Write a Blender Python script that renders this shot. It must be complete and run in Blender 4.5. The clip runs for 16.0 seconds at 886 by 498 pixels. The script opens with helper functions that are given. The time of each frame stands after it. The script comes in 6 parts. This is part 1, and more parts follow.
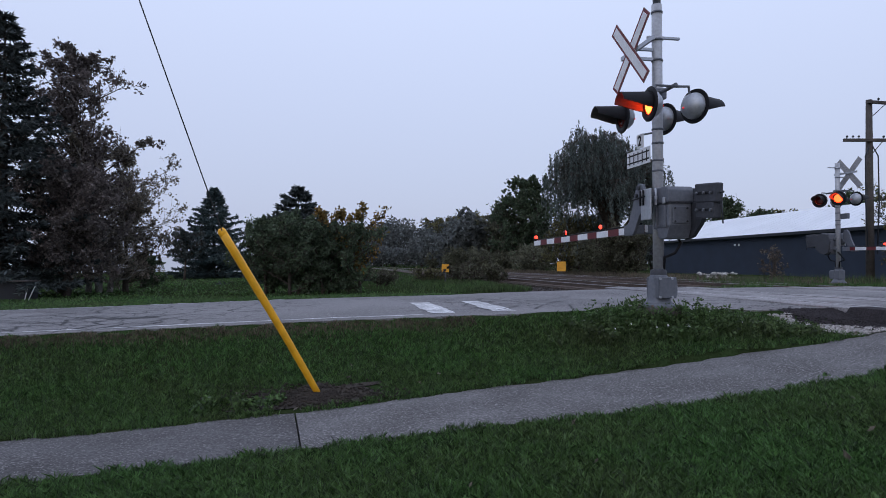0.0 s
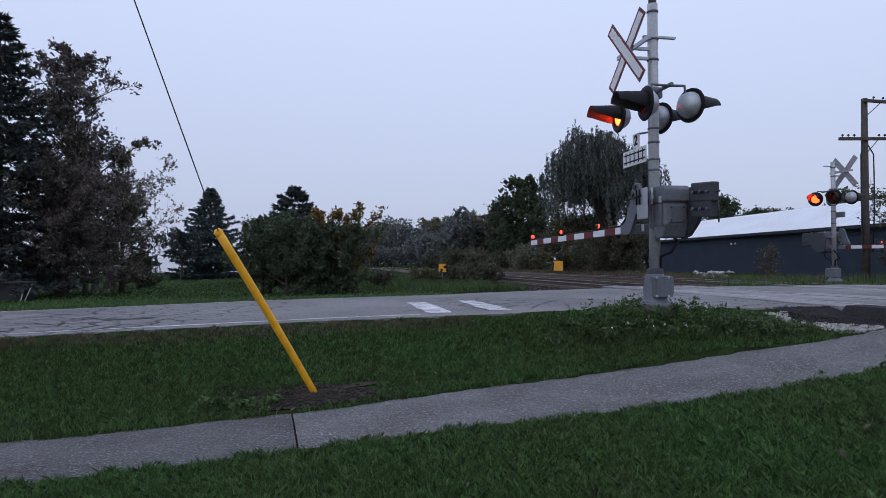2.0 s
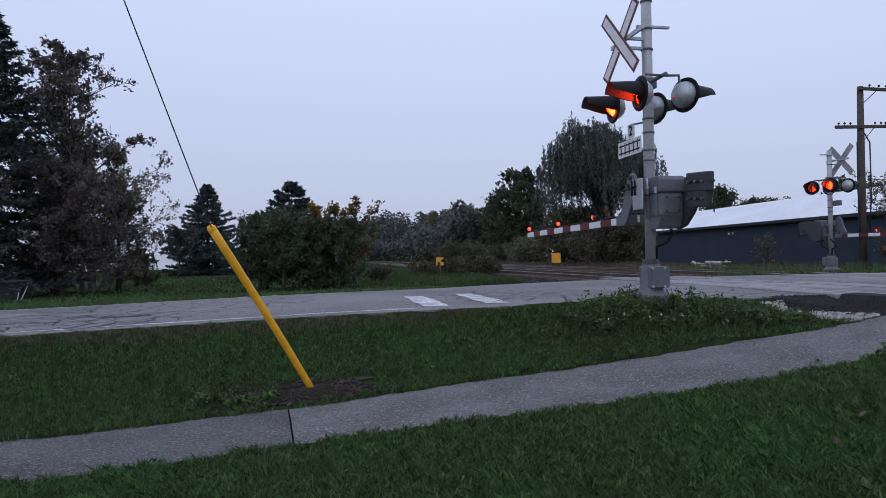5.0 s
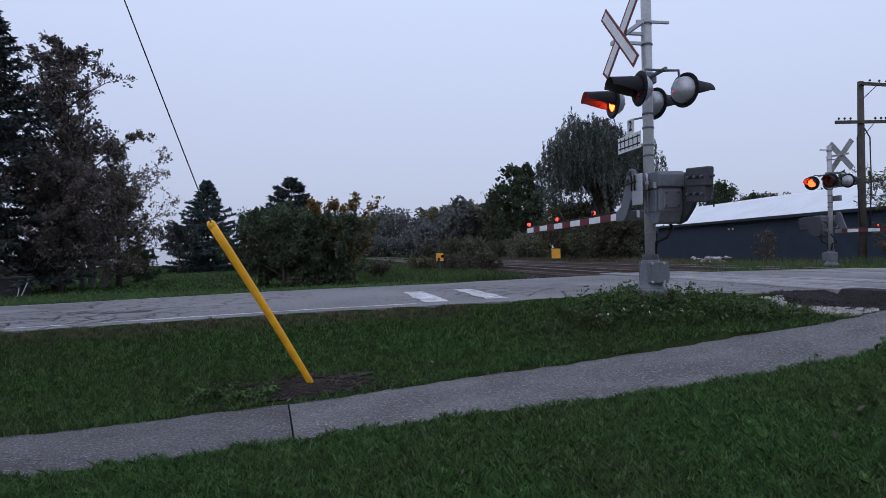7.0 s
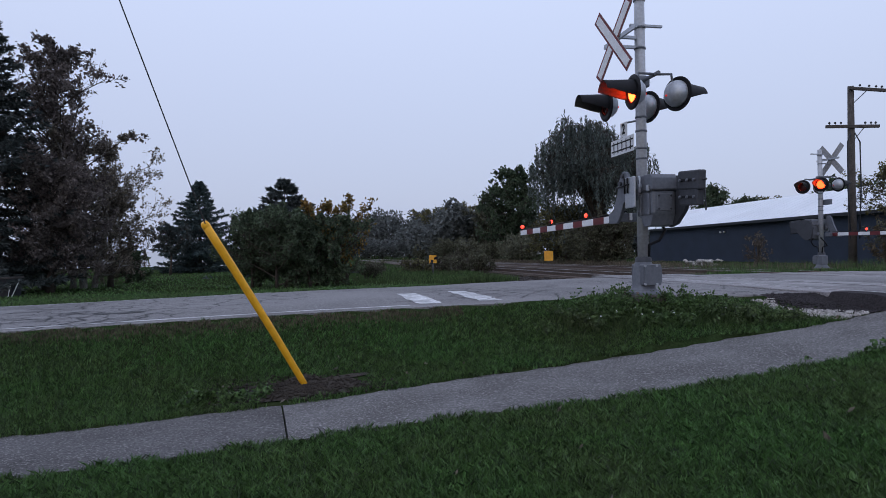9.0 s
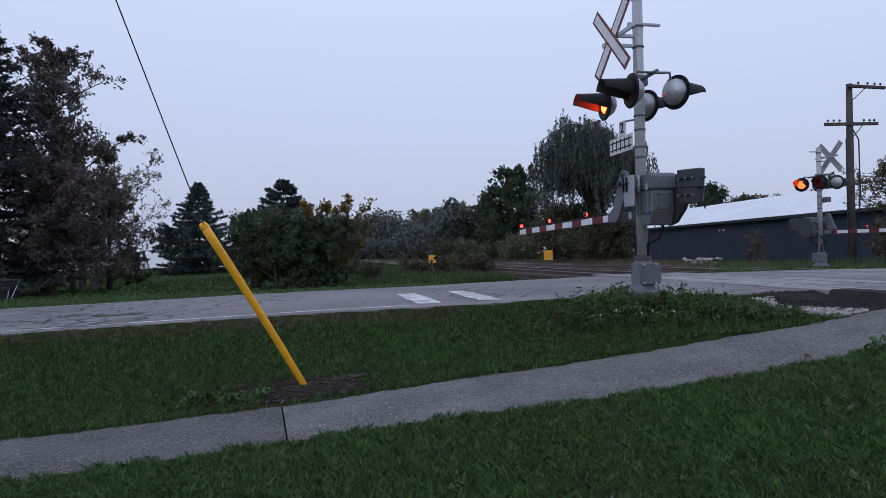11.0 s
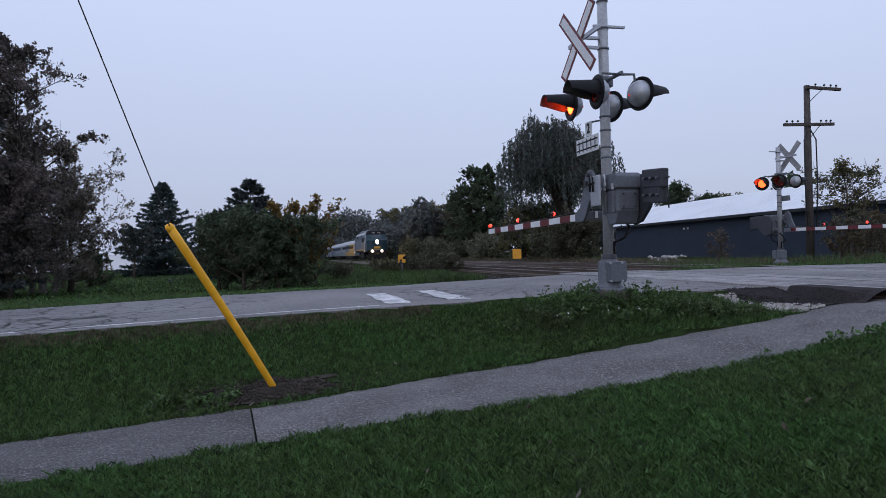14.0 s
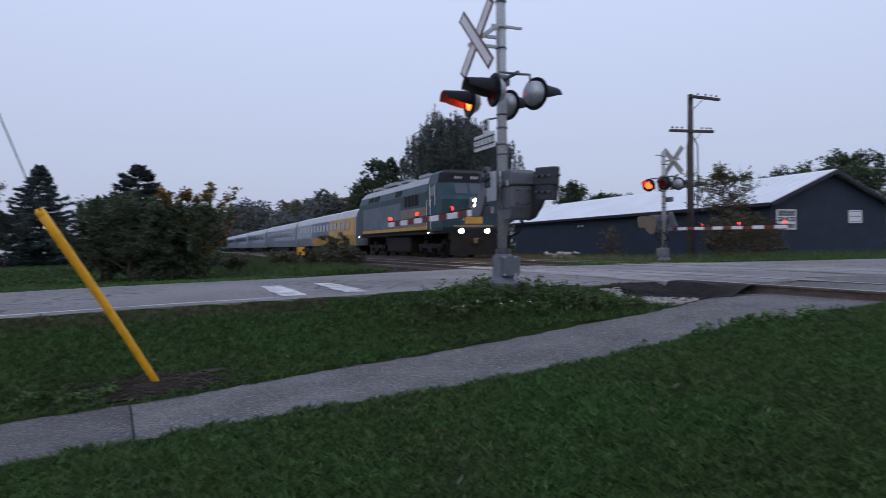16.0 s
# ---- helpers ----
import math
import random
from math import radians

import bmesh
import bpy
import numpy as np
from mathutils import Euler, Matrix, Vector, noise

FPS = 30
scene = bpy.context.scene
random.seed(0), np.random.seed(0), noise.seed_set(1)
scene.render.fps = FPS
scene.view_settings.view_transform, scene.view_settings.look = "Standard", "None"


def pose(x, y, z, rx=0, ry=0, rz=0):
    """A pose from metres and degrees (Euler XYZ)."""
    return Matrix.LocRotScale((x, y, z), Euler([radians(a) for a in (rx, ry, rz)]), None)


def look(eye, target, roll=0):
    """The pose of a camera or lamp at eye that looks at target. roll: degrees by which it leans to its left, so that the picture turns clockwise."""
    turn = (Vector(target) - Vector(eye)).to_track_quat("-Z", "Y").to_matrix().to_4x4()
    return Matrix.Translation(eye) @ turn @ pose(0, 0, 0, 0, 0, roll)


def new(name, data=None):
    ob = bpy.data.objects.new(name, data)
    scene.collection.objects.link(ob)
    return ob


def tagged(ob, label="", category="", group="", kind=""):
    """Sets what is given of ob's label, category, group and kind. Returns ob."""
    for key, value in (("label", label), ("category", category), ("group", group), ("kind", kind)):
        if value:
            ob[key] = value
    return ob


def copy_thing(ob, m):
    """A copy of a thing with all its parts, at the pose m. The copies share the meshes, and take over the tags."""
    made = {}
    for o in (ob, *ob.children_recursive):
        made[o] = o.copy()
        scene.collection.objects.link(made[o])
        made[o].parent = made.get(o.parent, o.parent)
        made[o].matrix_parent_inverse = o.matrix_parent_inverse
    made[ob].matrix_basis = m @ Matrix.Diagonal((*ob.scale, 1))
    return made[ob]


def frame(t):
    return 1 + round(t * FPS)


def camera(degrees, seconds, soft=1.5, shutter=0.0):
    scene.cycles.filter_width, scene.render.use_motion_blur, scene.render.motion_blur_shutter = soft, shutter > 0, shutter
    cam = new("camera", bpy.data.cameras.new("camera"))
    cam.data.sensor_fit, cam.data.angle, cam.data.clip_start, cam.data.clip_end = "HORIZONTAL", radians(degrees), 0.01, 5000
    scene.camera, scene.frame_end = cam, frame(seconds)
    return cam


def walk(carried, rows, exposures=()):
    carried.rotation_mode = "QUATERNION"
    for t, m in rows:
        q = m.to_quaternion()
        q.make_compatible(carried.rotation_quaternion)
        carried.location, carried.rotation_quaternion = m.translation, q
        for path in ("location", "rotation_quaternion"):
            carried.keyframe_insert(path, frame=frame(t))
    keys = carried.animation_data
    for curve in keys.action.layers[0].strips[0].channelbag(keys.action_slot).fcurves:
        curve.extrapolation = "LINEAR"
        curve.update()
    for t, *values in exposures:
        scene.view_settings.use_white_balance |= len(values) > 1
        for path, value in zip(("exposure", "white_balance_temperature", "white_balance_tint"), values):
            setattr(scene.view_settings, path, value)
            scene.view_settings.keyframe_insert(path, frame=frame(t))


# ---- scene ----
cam = camera(67.7, 16.0, soft=0.8, shutter=0.5)
PATH = [
    (0, (0.002, 0.002, 1.651), (0.002, 2.001, 1.695), -0.0),
    (0.5, (0.004, 0.005, 1.656), (0.016, 2.004, 1.711), 0.0),
    (1, (0.006, -0.009, 1.653), (0.021, 1.99, 1.705), -0.1),
    (1.5, (0.004, -0.014, 1.652), (0.022, 1.985, 1.702), -0.1),
    (2, (0.006, 0.0, 1.652), (0.015, 1.999, 1.695), -0.2),
    (2.5, (0.007, -0.007, 1.652), (0.013, 1.992, 1.688), -0.3),
    (3, (0.017, -0.007, 1.65), (0.029, 1.992, 1.684), -0.5),
    (3.5, (0.015, -0.003, 1.652), (0.021, 1.997, 1.692), -0.6),
    (4, (0.023, 0.008, 1.65), (0.038, 2.008, 1.683), -0.7),
    (6.5, (0.059, 0.026, 1.647), (0.066, 2.026, 1.663), -1.2),
    (7, (0.049, 0.018, 1.643), (0.063, 2.018, 1.654), -1.0),
    (7.5, (0.041, 0.003, 1.647), (0.062, 2.003, 1.661), -0.7),
    (8, (0.03, -0.001, 1.646), (0.065, 1.999, 1.665), -0.8),
    (8.5, (0.03, 0.0, 1.645), (0.068, 2.0, 1.662), -0.8),
    (9, (0.034, -0.001, 1.639), (0.07, 1.998, 1.656), -0.8),
    (11.5, (0.039, 0.006, 1.639), (0.075, 2.005, 1.655), -1.2),
    (12, (0.038, 0.002, 1.644), (0.07, 2.002, 1.655), -1.2),
    (12.5, (0.03, -0.006, 1.641), (0.074, 1.993, 1.659), -0.9),
    (13, (0.032, -0.004, 1.648), (0.096, 1.994, 1.664), -0.8),
    (13.5, (0.032, -0.009, 1.645), (0.113, 1.99, 1.664), -0.9),
    (14, (0.039, -0.031, 1.647), (0.169, 1.965, 1.659), -1.5),
    (14.5, (0.031, -0.084, 1.64), (0.158, 1.912, 1.646), -0.3),
    (15, (0.03, -0.002, 1.635), (0.188, 1.991, 1.638), -0.1),
    (15.5, (0.049, -0.013, 1.618), (0.281, 1.973, 1.613), -0.3),
    (16, (0.123, -0.064, 1.626), (0.542, 1.892, 1.615), -0.6),
]
walk(cam, [(t, look(eye, target, roll)) for t, eye, target, roll in PATH], [(0.0, 0.0), (3.0, -0.03), (12.0, -0.05), (16.0, -0.09)])

# ---- light ----
world = bpy.data.worlds.new("overcast_dusk")
scene.world = world
world.use_nodes = True
wn = world.node_tree.nodes
wl = world.node_tree.links
sky = wn.new("ShaderNodeTexSky")
sky.sky_type = "NISHITA"
sky.sun_disc = False
sky.sun_elevation = radians(14)
sky.sun_rotation = radians(200)
sky.dust_density = 3.0
cloud = wn.new("ShaderNodeValToRGB")
cloud.color_ramp.elements[0].position = 0.0
cloud.color_ramp.elements[0].color = (3.65, 4.05, 5.5, 1)
cloud.color_ramp.elements[1].position = 0.5
cloud.color_ramp.elements[1].color = (5.6, 6.4, 8.7, 1)
coord = wn.new("ShaderNodeTexCoord")
split = wn.new("ShaderNodeSeparateXYZ")
wl.new(coord.outputs["Generated"], split.inputs[0])
wl.new(split.outputs["Z"], cloud.inputs[0])
blend = wn.new("ShaderNodeMix")
blend.data_type = "RGBA"
blend.inputs["Factor"].default_value = 0.9
wl.new(sky.outputs[0], blend.inputs["A"])
wl.new(cloud.outputs[0], blend.inputs["B"])
wl.new(blend.outputs["Result"], wn["Background"].inputs["Color"])
wn["Background"].inputs["Strength"].default_value = 0.136

sun_data = bpy.data.lights.new("sun", "SUN")
sun_data.energy = 0.2
sun_data.angle = radians(40)
sun_data.color = (1.0, 0.95, 0.9)
sun = new("sun", sun_data)
sun.matrix_world = look((0, 0, 50), (10, 28, 12))


# ---- materials ----
def mat(name, base, rough=0.8, var=0.25, scale=3.0, fine=60.0, bump=0.2, metal=0.0, tint=None, island=0.0, piece=0.0, spec=0.3, speck=None, cracks=0.0):
    """A weathered surface: stains at one scale, grain at another, fine relief."""
    m = bpy.data.materials.new(name)
    m.use_nodes = True
    n, l = m.node_tree.nodes, m.node_tree.links
    b = n["Principled BSDF"]
    b.inputs["Roughness"].default_value = rough
    b.inputs["Metallic"].default_value = metal
    b.inputs["Specular IOR Level"].default_value = spec
    tc = n.new("ShaderNodeTexCoord")
    n1 = n.new("ShaderNodeTexNoise")
    n1.inputs["Scale"].default_value = scale
    n1.inputs["Detail"].default_value = 6
    n2 = n.new("ShaderNodeTexNoise")
    n2.inputs["Scale"].default_value = fine
    n2.inputs["Detail"].default_value = 4
    l.new(tc.outputs["Object"], n1.inputs["Vector"])
    l.new(tc.outputs["Object"], n2.inputs["Vector"])
    tint = tint or tuple(c * 0.55 for c in base)
    ramp = n.new("ShaderNodeValToRGB")
    ramp.color_ramp.elements[0].position = 0.36
    ramp.color_ramp.elements[1].position = 0.64
    ramp.color_ramp.elements[0].color = (*[b0 * (1 - var) + t0 * var for b0, t0 in zip(base, tint)], 1)
    ramp.color_ramp.elements[1].color = (*[min(1, c * (1 + var * 0.35)) for c in base], 1)
    l.new(n1.outputs[0], ramp.inputs[0])
    mul = n.new("ShaderNodeMix")
    mul.data_type, mul.blend_type = "RGBA", "MULTIPLY"
    mul.inputs["Factor"].default_value = min(1.0, var * 2.2)
    r2 = n.new("ShaderNodeValToRGB")
    r2.color_ramp.elements[0].position, r2.color_ramp.elements[1].position = 0.3, 0.7
    r2.color_ramp.elements[0].color = (0.55, 0.55, 0.55, 1)
    r2.color_ramp.elements[1].color = (1.25, 1.25, 1.25, 1)
    l.new(n2.outputs[0], r2.inputs[0])
    l.new(ramp.outputs[0], mul.inputs["A"])
    l.new(r2.outputs[0], mul.inputs["B"])
    out = mul.outputs["Result"]
    if cracks:
        wob = n.new("ShaderNodeTexNoise")
        wob.inputs["Scale"].default_value = 2.5
        l.new(tc.outputs["Object"], wob.inputs["Vector"])
        add = n.new("ShaderNodeVectorMath")
        add.operation = "MULTIPLY_ADD"
        l.new(wob.outputs["Color"], add.inputs[0])
        add.inputs[1].default_value = (0.5, 0.5, 0.0)
        l.new(tc.outputs["Object"], add.inputs[2])
        vor = n.new("ShaderNodeTexVoronoi")
        vor.feature, vor.voronoi_dimensions = "DISTANCE_TO_EDGE", "2D"
        vor.inputs["Scale"].default_value = 1.0 / cracks
        l.new(add.outputs[0], vor.inputs["Vector"])
        line = n.new("ShaderNodeMapRange")
        line.inputs["From Min"].default_value, line.inputs["From Max"].default_value = 0.02, 0.06
        line.inputs["To Min"].default_value, line.inputs["To Max"].default_value = 0.85, 0.0
        l.new(vor.outputs["Distance"], line.inputs["Value"])
        area = n.new("ShaderNodeTexNoise")
        area.inputs["Scale"].default_value = 0.22
        l.new(tc.outputs["Object"], area.inputs["Vector"])
        some = n.new("ShaderNodeMapRange")
        some.inputs["From Min"].default_value, some.inputs["From Max"].default_value = 0.46, 0.58
        l.new(area.outputs[0], some.inputs["Value"])
        both = n.new("ShaderNodeMath")
        both.operation = "MULTIPLY"
        l.new(line.outputs[0], both.inputs[0])
        l.new(some.outputs[0], both.inputs[1])
        mc = n.new("ShaderNodeMix")
        mc.data_type = "RGBA"
        l.new(both.outputs[0], mc.inputs["Factor"])
        l.new(out, mc.inputs["A"])
        mc.inputs["B"].default_value = (0.04, 0.04, 0.042, 1)
        out = mc.outputs["Result"]
    if speck:
        n3 = n.new("ShaderNodeTexNoise")
        n3.inputs["Scale"].default_value = speck[1]
        n3.inputs["Detail"].default_value = 2
        l.new(tc.outputs["Object"], n3.inputs["Vector"])
        r3 = n.new("ShaderNodeValToRGB")
        r3.color_ramp.elements[0].position, r3.color_ramp.elements[1].position = 0.58, 0.64
        l.new(n3.outputs[0], r3.inputs[0])
        m3 = n.new("ShaderNodeMix")
        m3.data_type = "RGBA"
        l.new(r3.outputs[0], m3.inputs["Factor"])
        l.new(out, m3.inputs["A"])
        m3.inputs["B"].default_value = (*speck[0], 1)
        out = m3.outputs["Result"]
    for amount, node, socket in ((island, "ShaderNodeNewGeometry", "Random Per Island"), (piece, "ShaderNodeObjectInfo", "Random")):
        if amount:
            g = n.new(node)
            mr = n.new("ShaderNodeMapRange")
            mr.inputs["To Min"].default_value = 1 - amount
            mr.inputs["To Max"].default_value = 1 + amount
            l.new(g.outputs[socket], mr.inputs["Value"])
            hs = n.new("ShaderNodeHueSaturation")
            l.new(mr.outputs[0], hs.inputs["Value"])
            l.new(out, hs.inputs["Color"])
            out = hs.outputs[0]
    l.new(out, b.inputs["Base Color"])
    if bump:
        bp = n.new("ShaderNodeBump")
        bp.inputs["Strength"].default_value = bump
        bp.inputs["Distance"].default_value = 0.02
        l.new(n2.outputs[0], bp.inputs["Height"])
        l.new(bp.outputs[0], b.inputs["Normal"])
    return m


def glow(name, color, strength, base=(0.3, 0.02, 0.01)):
    m = bpy.data.materials.new(name)
    m.use_nodes = True
    b = m.node_tree.nodes["Principled BSDF"]
    b.inputs["Base Color"].default_value = (*base, 1)
    b.inputs["Roughness"].default_value = 0.25
    b.inputs["Emission Color"].default_value = (*color, 1)
    b.inputs["Emission Strength"].default_value = strength
    return m


def leaf_mat(name, base, tint, trans=0.35, gloss=0.6, vary=0.5):
    m = mat(name, base, gloss, 0.6, 0.7, 9.0, 0.0, tint=tint, island=vary)
    n, l = m.node_tree.nodes, m.node_tree.links
    b = n["Principled BSDF"]
    src = b.inputs["Base Color"].links[0].from_socket
    tr = n.new("ShaderNodeBsdfTranslucent")
    l.new(src, tr.inputs["Color"])
    mx = n.new("ShaderNodeMixShader")
    mx.inputs[0].default_value = trans
    l.new(b.outputs[0], mx.inputs[1])
    l.new(tr.outputs[0], mx.inputs[2])
    l.new(mx.outputs[0], n["Material Output"].inputs["Surface"])
    return m


M_SOIL = mat("lawn_soil", (0.024, 0.042, 0.015), 0.95, 0.6, 1.2, 30, 0.6, tint=(0.03, 0.03, 0.015), spec=0.0)
M_DIRT = mat("bare_dirt", (0.046, 0.037, 0.030), 0.95, 0.6, 5, 60, 1.0)
M_GRASS = leaf_mat("lawn_blades", (0.058, 0.124, 0.035), (0.090, 0.124, 0.046), 0.35, 0.40, 0.8)
M_WEED = leaf_mat("tall_weeds", (0.066, 0.118, 0.040), (0.085, 0.098, 0.045), 0.4)
M_DRY = leaf_mat("dry_weeds", (0.135, 0.108, 0.078), (0.085, 0.078, 0.052), 0.25)
M_ROAD = mat("worn_asphalt", (0.205, 0.198, 0.203), 0.9, 0.35, 0.5, 40, 0.35, spec=0.15, speck=((0.28, 0.27, 0.27), 30), cracks=0.6)
M_WALK = mat("aggregate_walk", (0.148, 0.143, 0.145), 0.95, 0.5, 1.3, 40, 1.0, tint=(0.10, 0.095, 0.092), spec=0.1, speck=((0.30, 0.29, 0.29), 48))
M_TARSHADE = mat("sealant_and_gap_shade", (0.032, 0.032, 0.035), 0.6, 0.2, 4, 60, 0.1)
M_LINE = mat("road_paint", (0.58, 0.58, 0.59), 0.7, 0.65, 3.5, 22, 0.2, tint=(0.26, 0.26, 0.27))
M_DARKPAVE = mat("dark_patch_asphalt", (0.045, 0.041, 0.044), 0.95, 0.4, 2, 40, 0.5, spec=0.05)
M_BALLAST = mat("ballast", (0.050, 0.043, 0.040), 0.95, 0.6, 6, 35, 1.0, island=0.35)
M_STONE = mat("pale_stones", (0.36, 0.345, 0.33), 0.9, 0.4, 6, 40, 0.6, island=0.3)
M_RAIL = mat("rail_steel", (0.16, 0.12, 0.10), 0.55, 0.4, 5, 40, 0.2, metal=0.6)
M_RAILTOP = mat("polished_rail_head", (0.30, 0.29, 0.29), 0.38, 0.2, 3, 50, 0.05, metal=0.95)
M_SLEEPER = mat("creosoted_tie", (0.07, 0.055, 0.045), 0.9, 0.5, 5, 40, 0.6, piece=0.3)
M_CONC = mat("crossing_concrete", (0.26, 0.25, 0.255), 0.9, 0.5, 1.6, 30, 0.4, piece=0.2, spec=0.1)
M_BARK = mat("bark", (0.075, 0.06, 0.05), 0.95, 0.5, 6, 25, 1.0)
M_PALEBARK = mat("pale_birch_bark", (0.35, 0.33, 0.31), 0.9, 0.6, 5, 20, 0.6, tint=(0.1, 0.09, 0.08))
M_ROOF = mat("painted_metal_roof", (0.74, 0.76, 0.80), 0.5, 0.12, 0.4, 20, 0.05)
M_SIDING = mat("slate_blue_siding", (0.031, 0.043, 0.068), 0.7, 0.25, 0.8, 20, 0.1)
M_TRIMW = mat("white_paint", (0.75, 0.76, 0.78), 0.55, 0.15, 2, 40, 0.05)
M_DARKTRIM = mat("dark_trim", (0.03, 0.033, 0.04), 0.6, 0.2, 2, 40, 0.05)
M_POLEWOOD = mat("weathered_pole_wood", (0.085, 0.075, 0.07), 0.9, 0.45, 4, 40, 0.6)
M_YELLOW = mat("yellow_plastic_guard", (0.80, 0.40, 0.02), 0.45, 0.12, 2, 12, 0.03, tint=(0.5, 0.24, 0.02))
M_WIRE = mat("galvanised_wire", (0.12, 0.12, 0.13), 0.5, 0.2, 5, 60, 0.0, metal=0.5)


# ---- mesh helpers ----
def obj(name, bm, material, parent=None, label="", smooth=False):
    me = bpy.data.meshes.new(name)
    bm.to_mesh(me)
    bm.free()
    mats = material if isinstance(material, (list, tuple)) else [material]
    for m in mats:
        me.materials.append(m)
    if smooth:
        me.polygons.foreach_set("use_smooth", [True] * len(me.polygons))
    ob = new(name, me)
    if parent:
        ob.parent = parent
    if label:
        ob["label"] = label
    return ob


def part(name, bm, material, parent, label="", smooth=False):
    return obj(name, bm, material, parent, label, smooth)


def raw(name, verts, faces, material, parent=None, smooth=False):
    me = bpy.data.meshes.new(name)
    me.from_pydata([tuple(v) for v in verts], [], [tuple(f) for f in faces])
    me.materials.append(material)
    if smooth:
        me.polygons.foreach_set("use_smooth", [True] * len(me.polygons))
    ob = new(name, me)
    if parent:
        ob.parent = parent
    return ob


def fast(name, verts, faces, material, parent=None, mats=None):
    """Many equal polygons from arrays of corners and corner numbers."""
    verts = np.asarray(verts, dtype=np.float32).reshape(-1, 3)
    faces = np.asarray(faces, dtype=np.int32)
    k = faces.shape[1]
    me = bpy.data.meshes.new(name)
    me.vertices.add(len(verts))
    me.vertices.foreach_set("co", verts.ravel())
    me.loops.add(faces.size)
    me.loops.foreach_set("vertex_index", faces.ravel())
    me.polygons.add(len(faces))
    me.polygons.foreach_set("loop_start", np.arange(0, faces.size, k, dtype=np.int32))
    me.polygons.foreach_set("loop_total", np.full(len(faces), k, dtype=np.int32))
    me.materials.append(material)
    me.update(calc_edges=True)
    ob = new(name, me)
    if parent:
        ob.parent = parent
    return ob


def box(bm, m, sx, sy, sz, bevel=0.0, mi=0):
    """A box of that size, centred on the pose m."""
    r = bmesh.ops.create_cube(bm, size=1.0, matrix=m @ Matrix.Diagonal((sx, sy, sz, 1)))
    fs = list({f for v in r["verts"] for f in v.link_faces})
    for f in fs:
        f.material_index = mi
    if bevel:
        es = list({e for v in r["verts"] for e in v.link_edges})
        bmesh.ops.bevel(bm, geom=es, offset=bevel, segments=2, affect="EDGES", profile=0.5)
    return bm


def tube(bm, points, radii, seg=10, cap=True, mi=0):
    """A tube through points, with a radius at each."""
    pts = [Vector(p) for p in points]
    if not hasattr(radii, "__len__"):
        radii = [radii] * len(pts)
    rings = []
    up = None
    for i, p in enumerate(pts):
        d = (pts[min(i + 1, len(pts) - 1)] - pts[max(i - 1, 0)]).normalized()
        if up is None:
            a = d.orthogonal().normalized()
        else:
            a = (up - d * up.dot(d))
            a = a.normalized() if a.length > 1e-5 else d.orthogonal().normalized()
        up = a
        c = d.cross(a)
        rings.append([bm.verts.new(p + (a * math.cos(q) + c * math.sin(q)) * radii[i]) for q in [2 * math.pi * j / seg for j in range(seg)]])
    for r0, r1 in zip(rings, rings[1:]):
        for j in range(seg):
            f = bm.faces.new((r0[j], r0[(j + 1) % seg], r1[(j + 1) % seg], r1[j]))
            f.smooth = True
            f.material_index = mi
    if cap:
        f = bm.faces.new(rings[0][::-1])
        f.material_index = mi
        f = bm.faces.new(rings[-1])
        f.material_index = mi
    return bm


def lathe(bm, m, profile, seg=24, mi=0):
    """Turns a profile of (radius, height) round the z axis of m."""
    rings = []
    for r, z in profile:
        rings.append([bm.verts.new(m @ Vector((r * math.cos(2 * math.pi * j / seg), r * math.sin(2 * math.pi * j / seg), z))) for j in range(seg)])
    for r0, r1 in zip(rings, rings[1:]):
        for j in range(seg):
            f = bm.faces.new((r0[j], r0[(j + 1) % seg], r1[(j + 1) % seg], r1[j]))
            f.smooth = True
            f.material_index = mi
    return bm


def extrude(bm, m, outline, thick, mi=0):
    """A flat outline (x, y) of that thickness, centred on the plane z = 0 of m."""
    a = [bm.verts.new(m @ Vector((x, y, -thick / 2))) for x, y in outline]
    b = [bm.verts.new(m @ Vector((x, y, thick / 2))) for x, y in outline]
    fs = [bm.faces.new(a[::-1]), bm.faces.new(b)]
    n = len(outline)
    for i in range(n):
        fs.append(bm.faces.new((a[i], a[(i + 1) % n], b[(i + 1) % n], b[i])))
    for f in fs:
        f.material_index = mi
    return bm


def empty(name, x=0, y=0, z=0, rz=0):
    e = new(name)
    e.empty_display_size = 0.2
    e.matrix_basis = pose(x, y, z, 0, 0, rz)
    return e


# ---- the lie of the land ----
ROAD_TURN = radians(10)
CU, SU = math.cos(ROAD_TURN), math.sin(ROAD_TURN)


def to_uv(x, y):
    return x * CU + y * SU, -x * SU + y * CU


def to_xy(u, v):
    return u * CU - v * SU, u * SU + v * CU


def road_z(u):
    return np.interp(u, [-60, -20, -9, -5, 0, 4, 8, 14, 40], [0.30, 0.42, 0.54, 0.65, 0.81, 0.90, 0.945, 0.945, 0.90])


def near_edge(u):
    return np.interp(u, [-100, 2, 5.5, 7, 9, 18, 20], [9.9, 9.9, 9.7, 9.2, 8.9, 8.9, 9.9])


def far_edge(u):
    return np.interp(u, [-100, -3, 3, 6, 9, 13, 17, 22], [16.6, 16.6, 16.1, 16.9, 17.4, 17.7, 17.6, 17.4])


def walk_y(x):
    return 5.80 + 0.268 * x


def walk_z(x):
    return np.interp(x, [-40, -8, -3.4, -1.35, 1.73, 4.36, 6, 8.5, 12, 40], [-0.25, -0.1, 0.0, 0.11, 0.30, 0.55, 0.75, 0.965, 0.975, 0.975])


WALK_W = 1.40


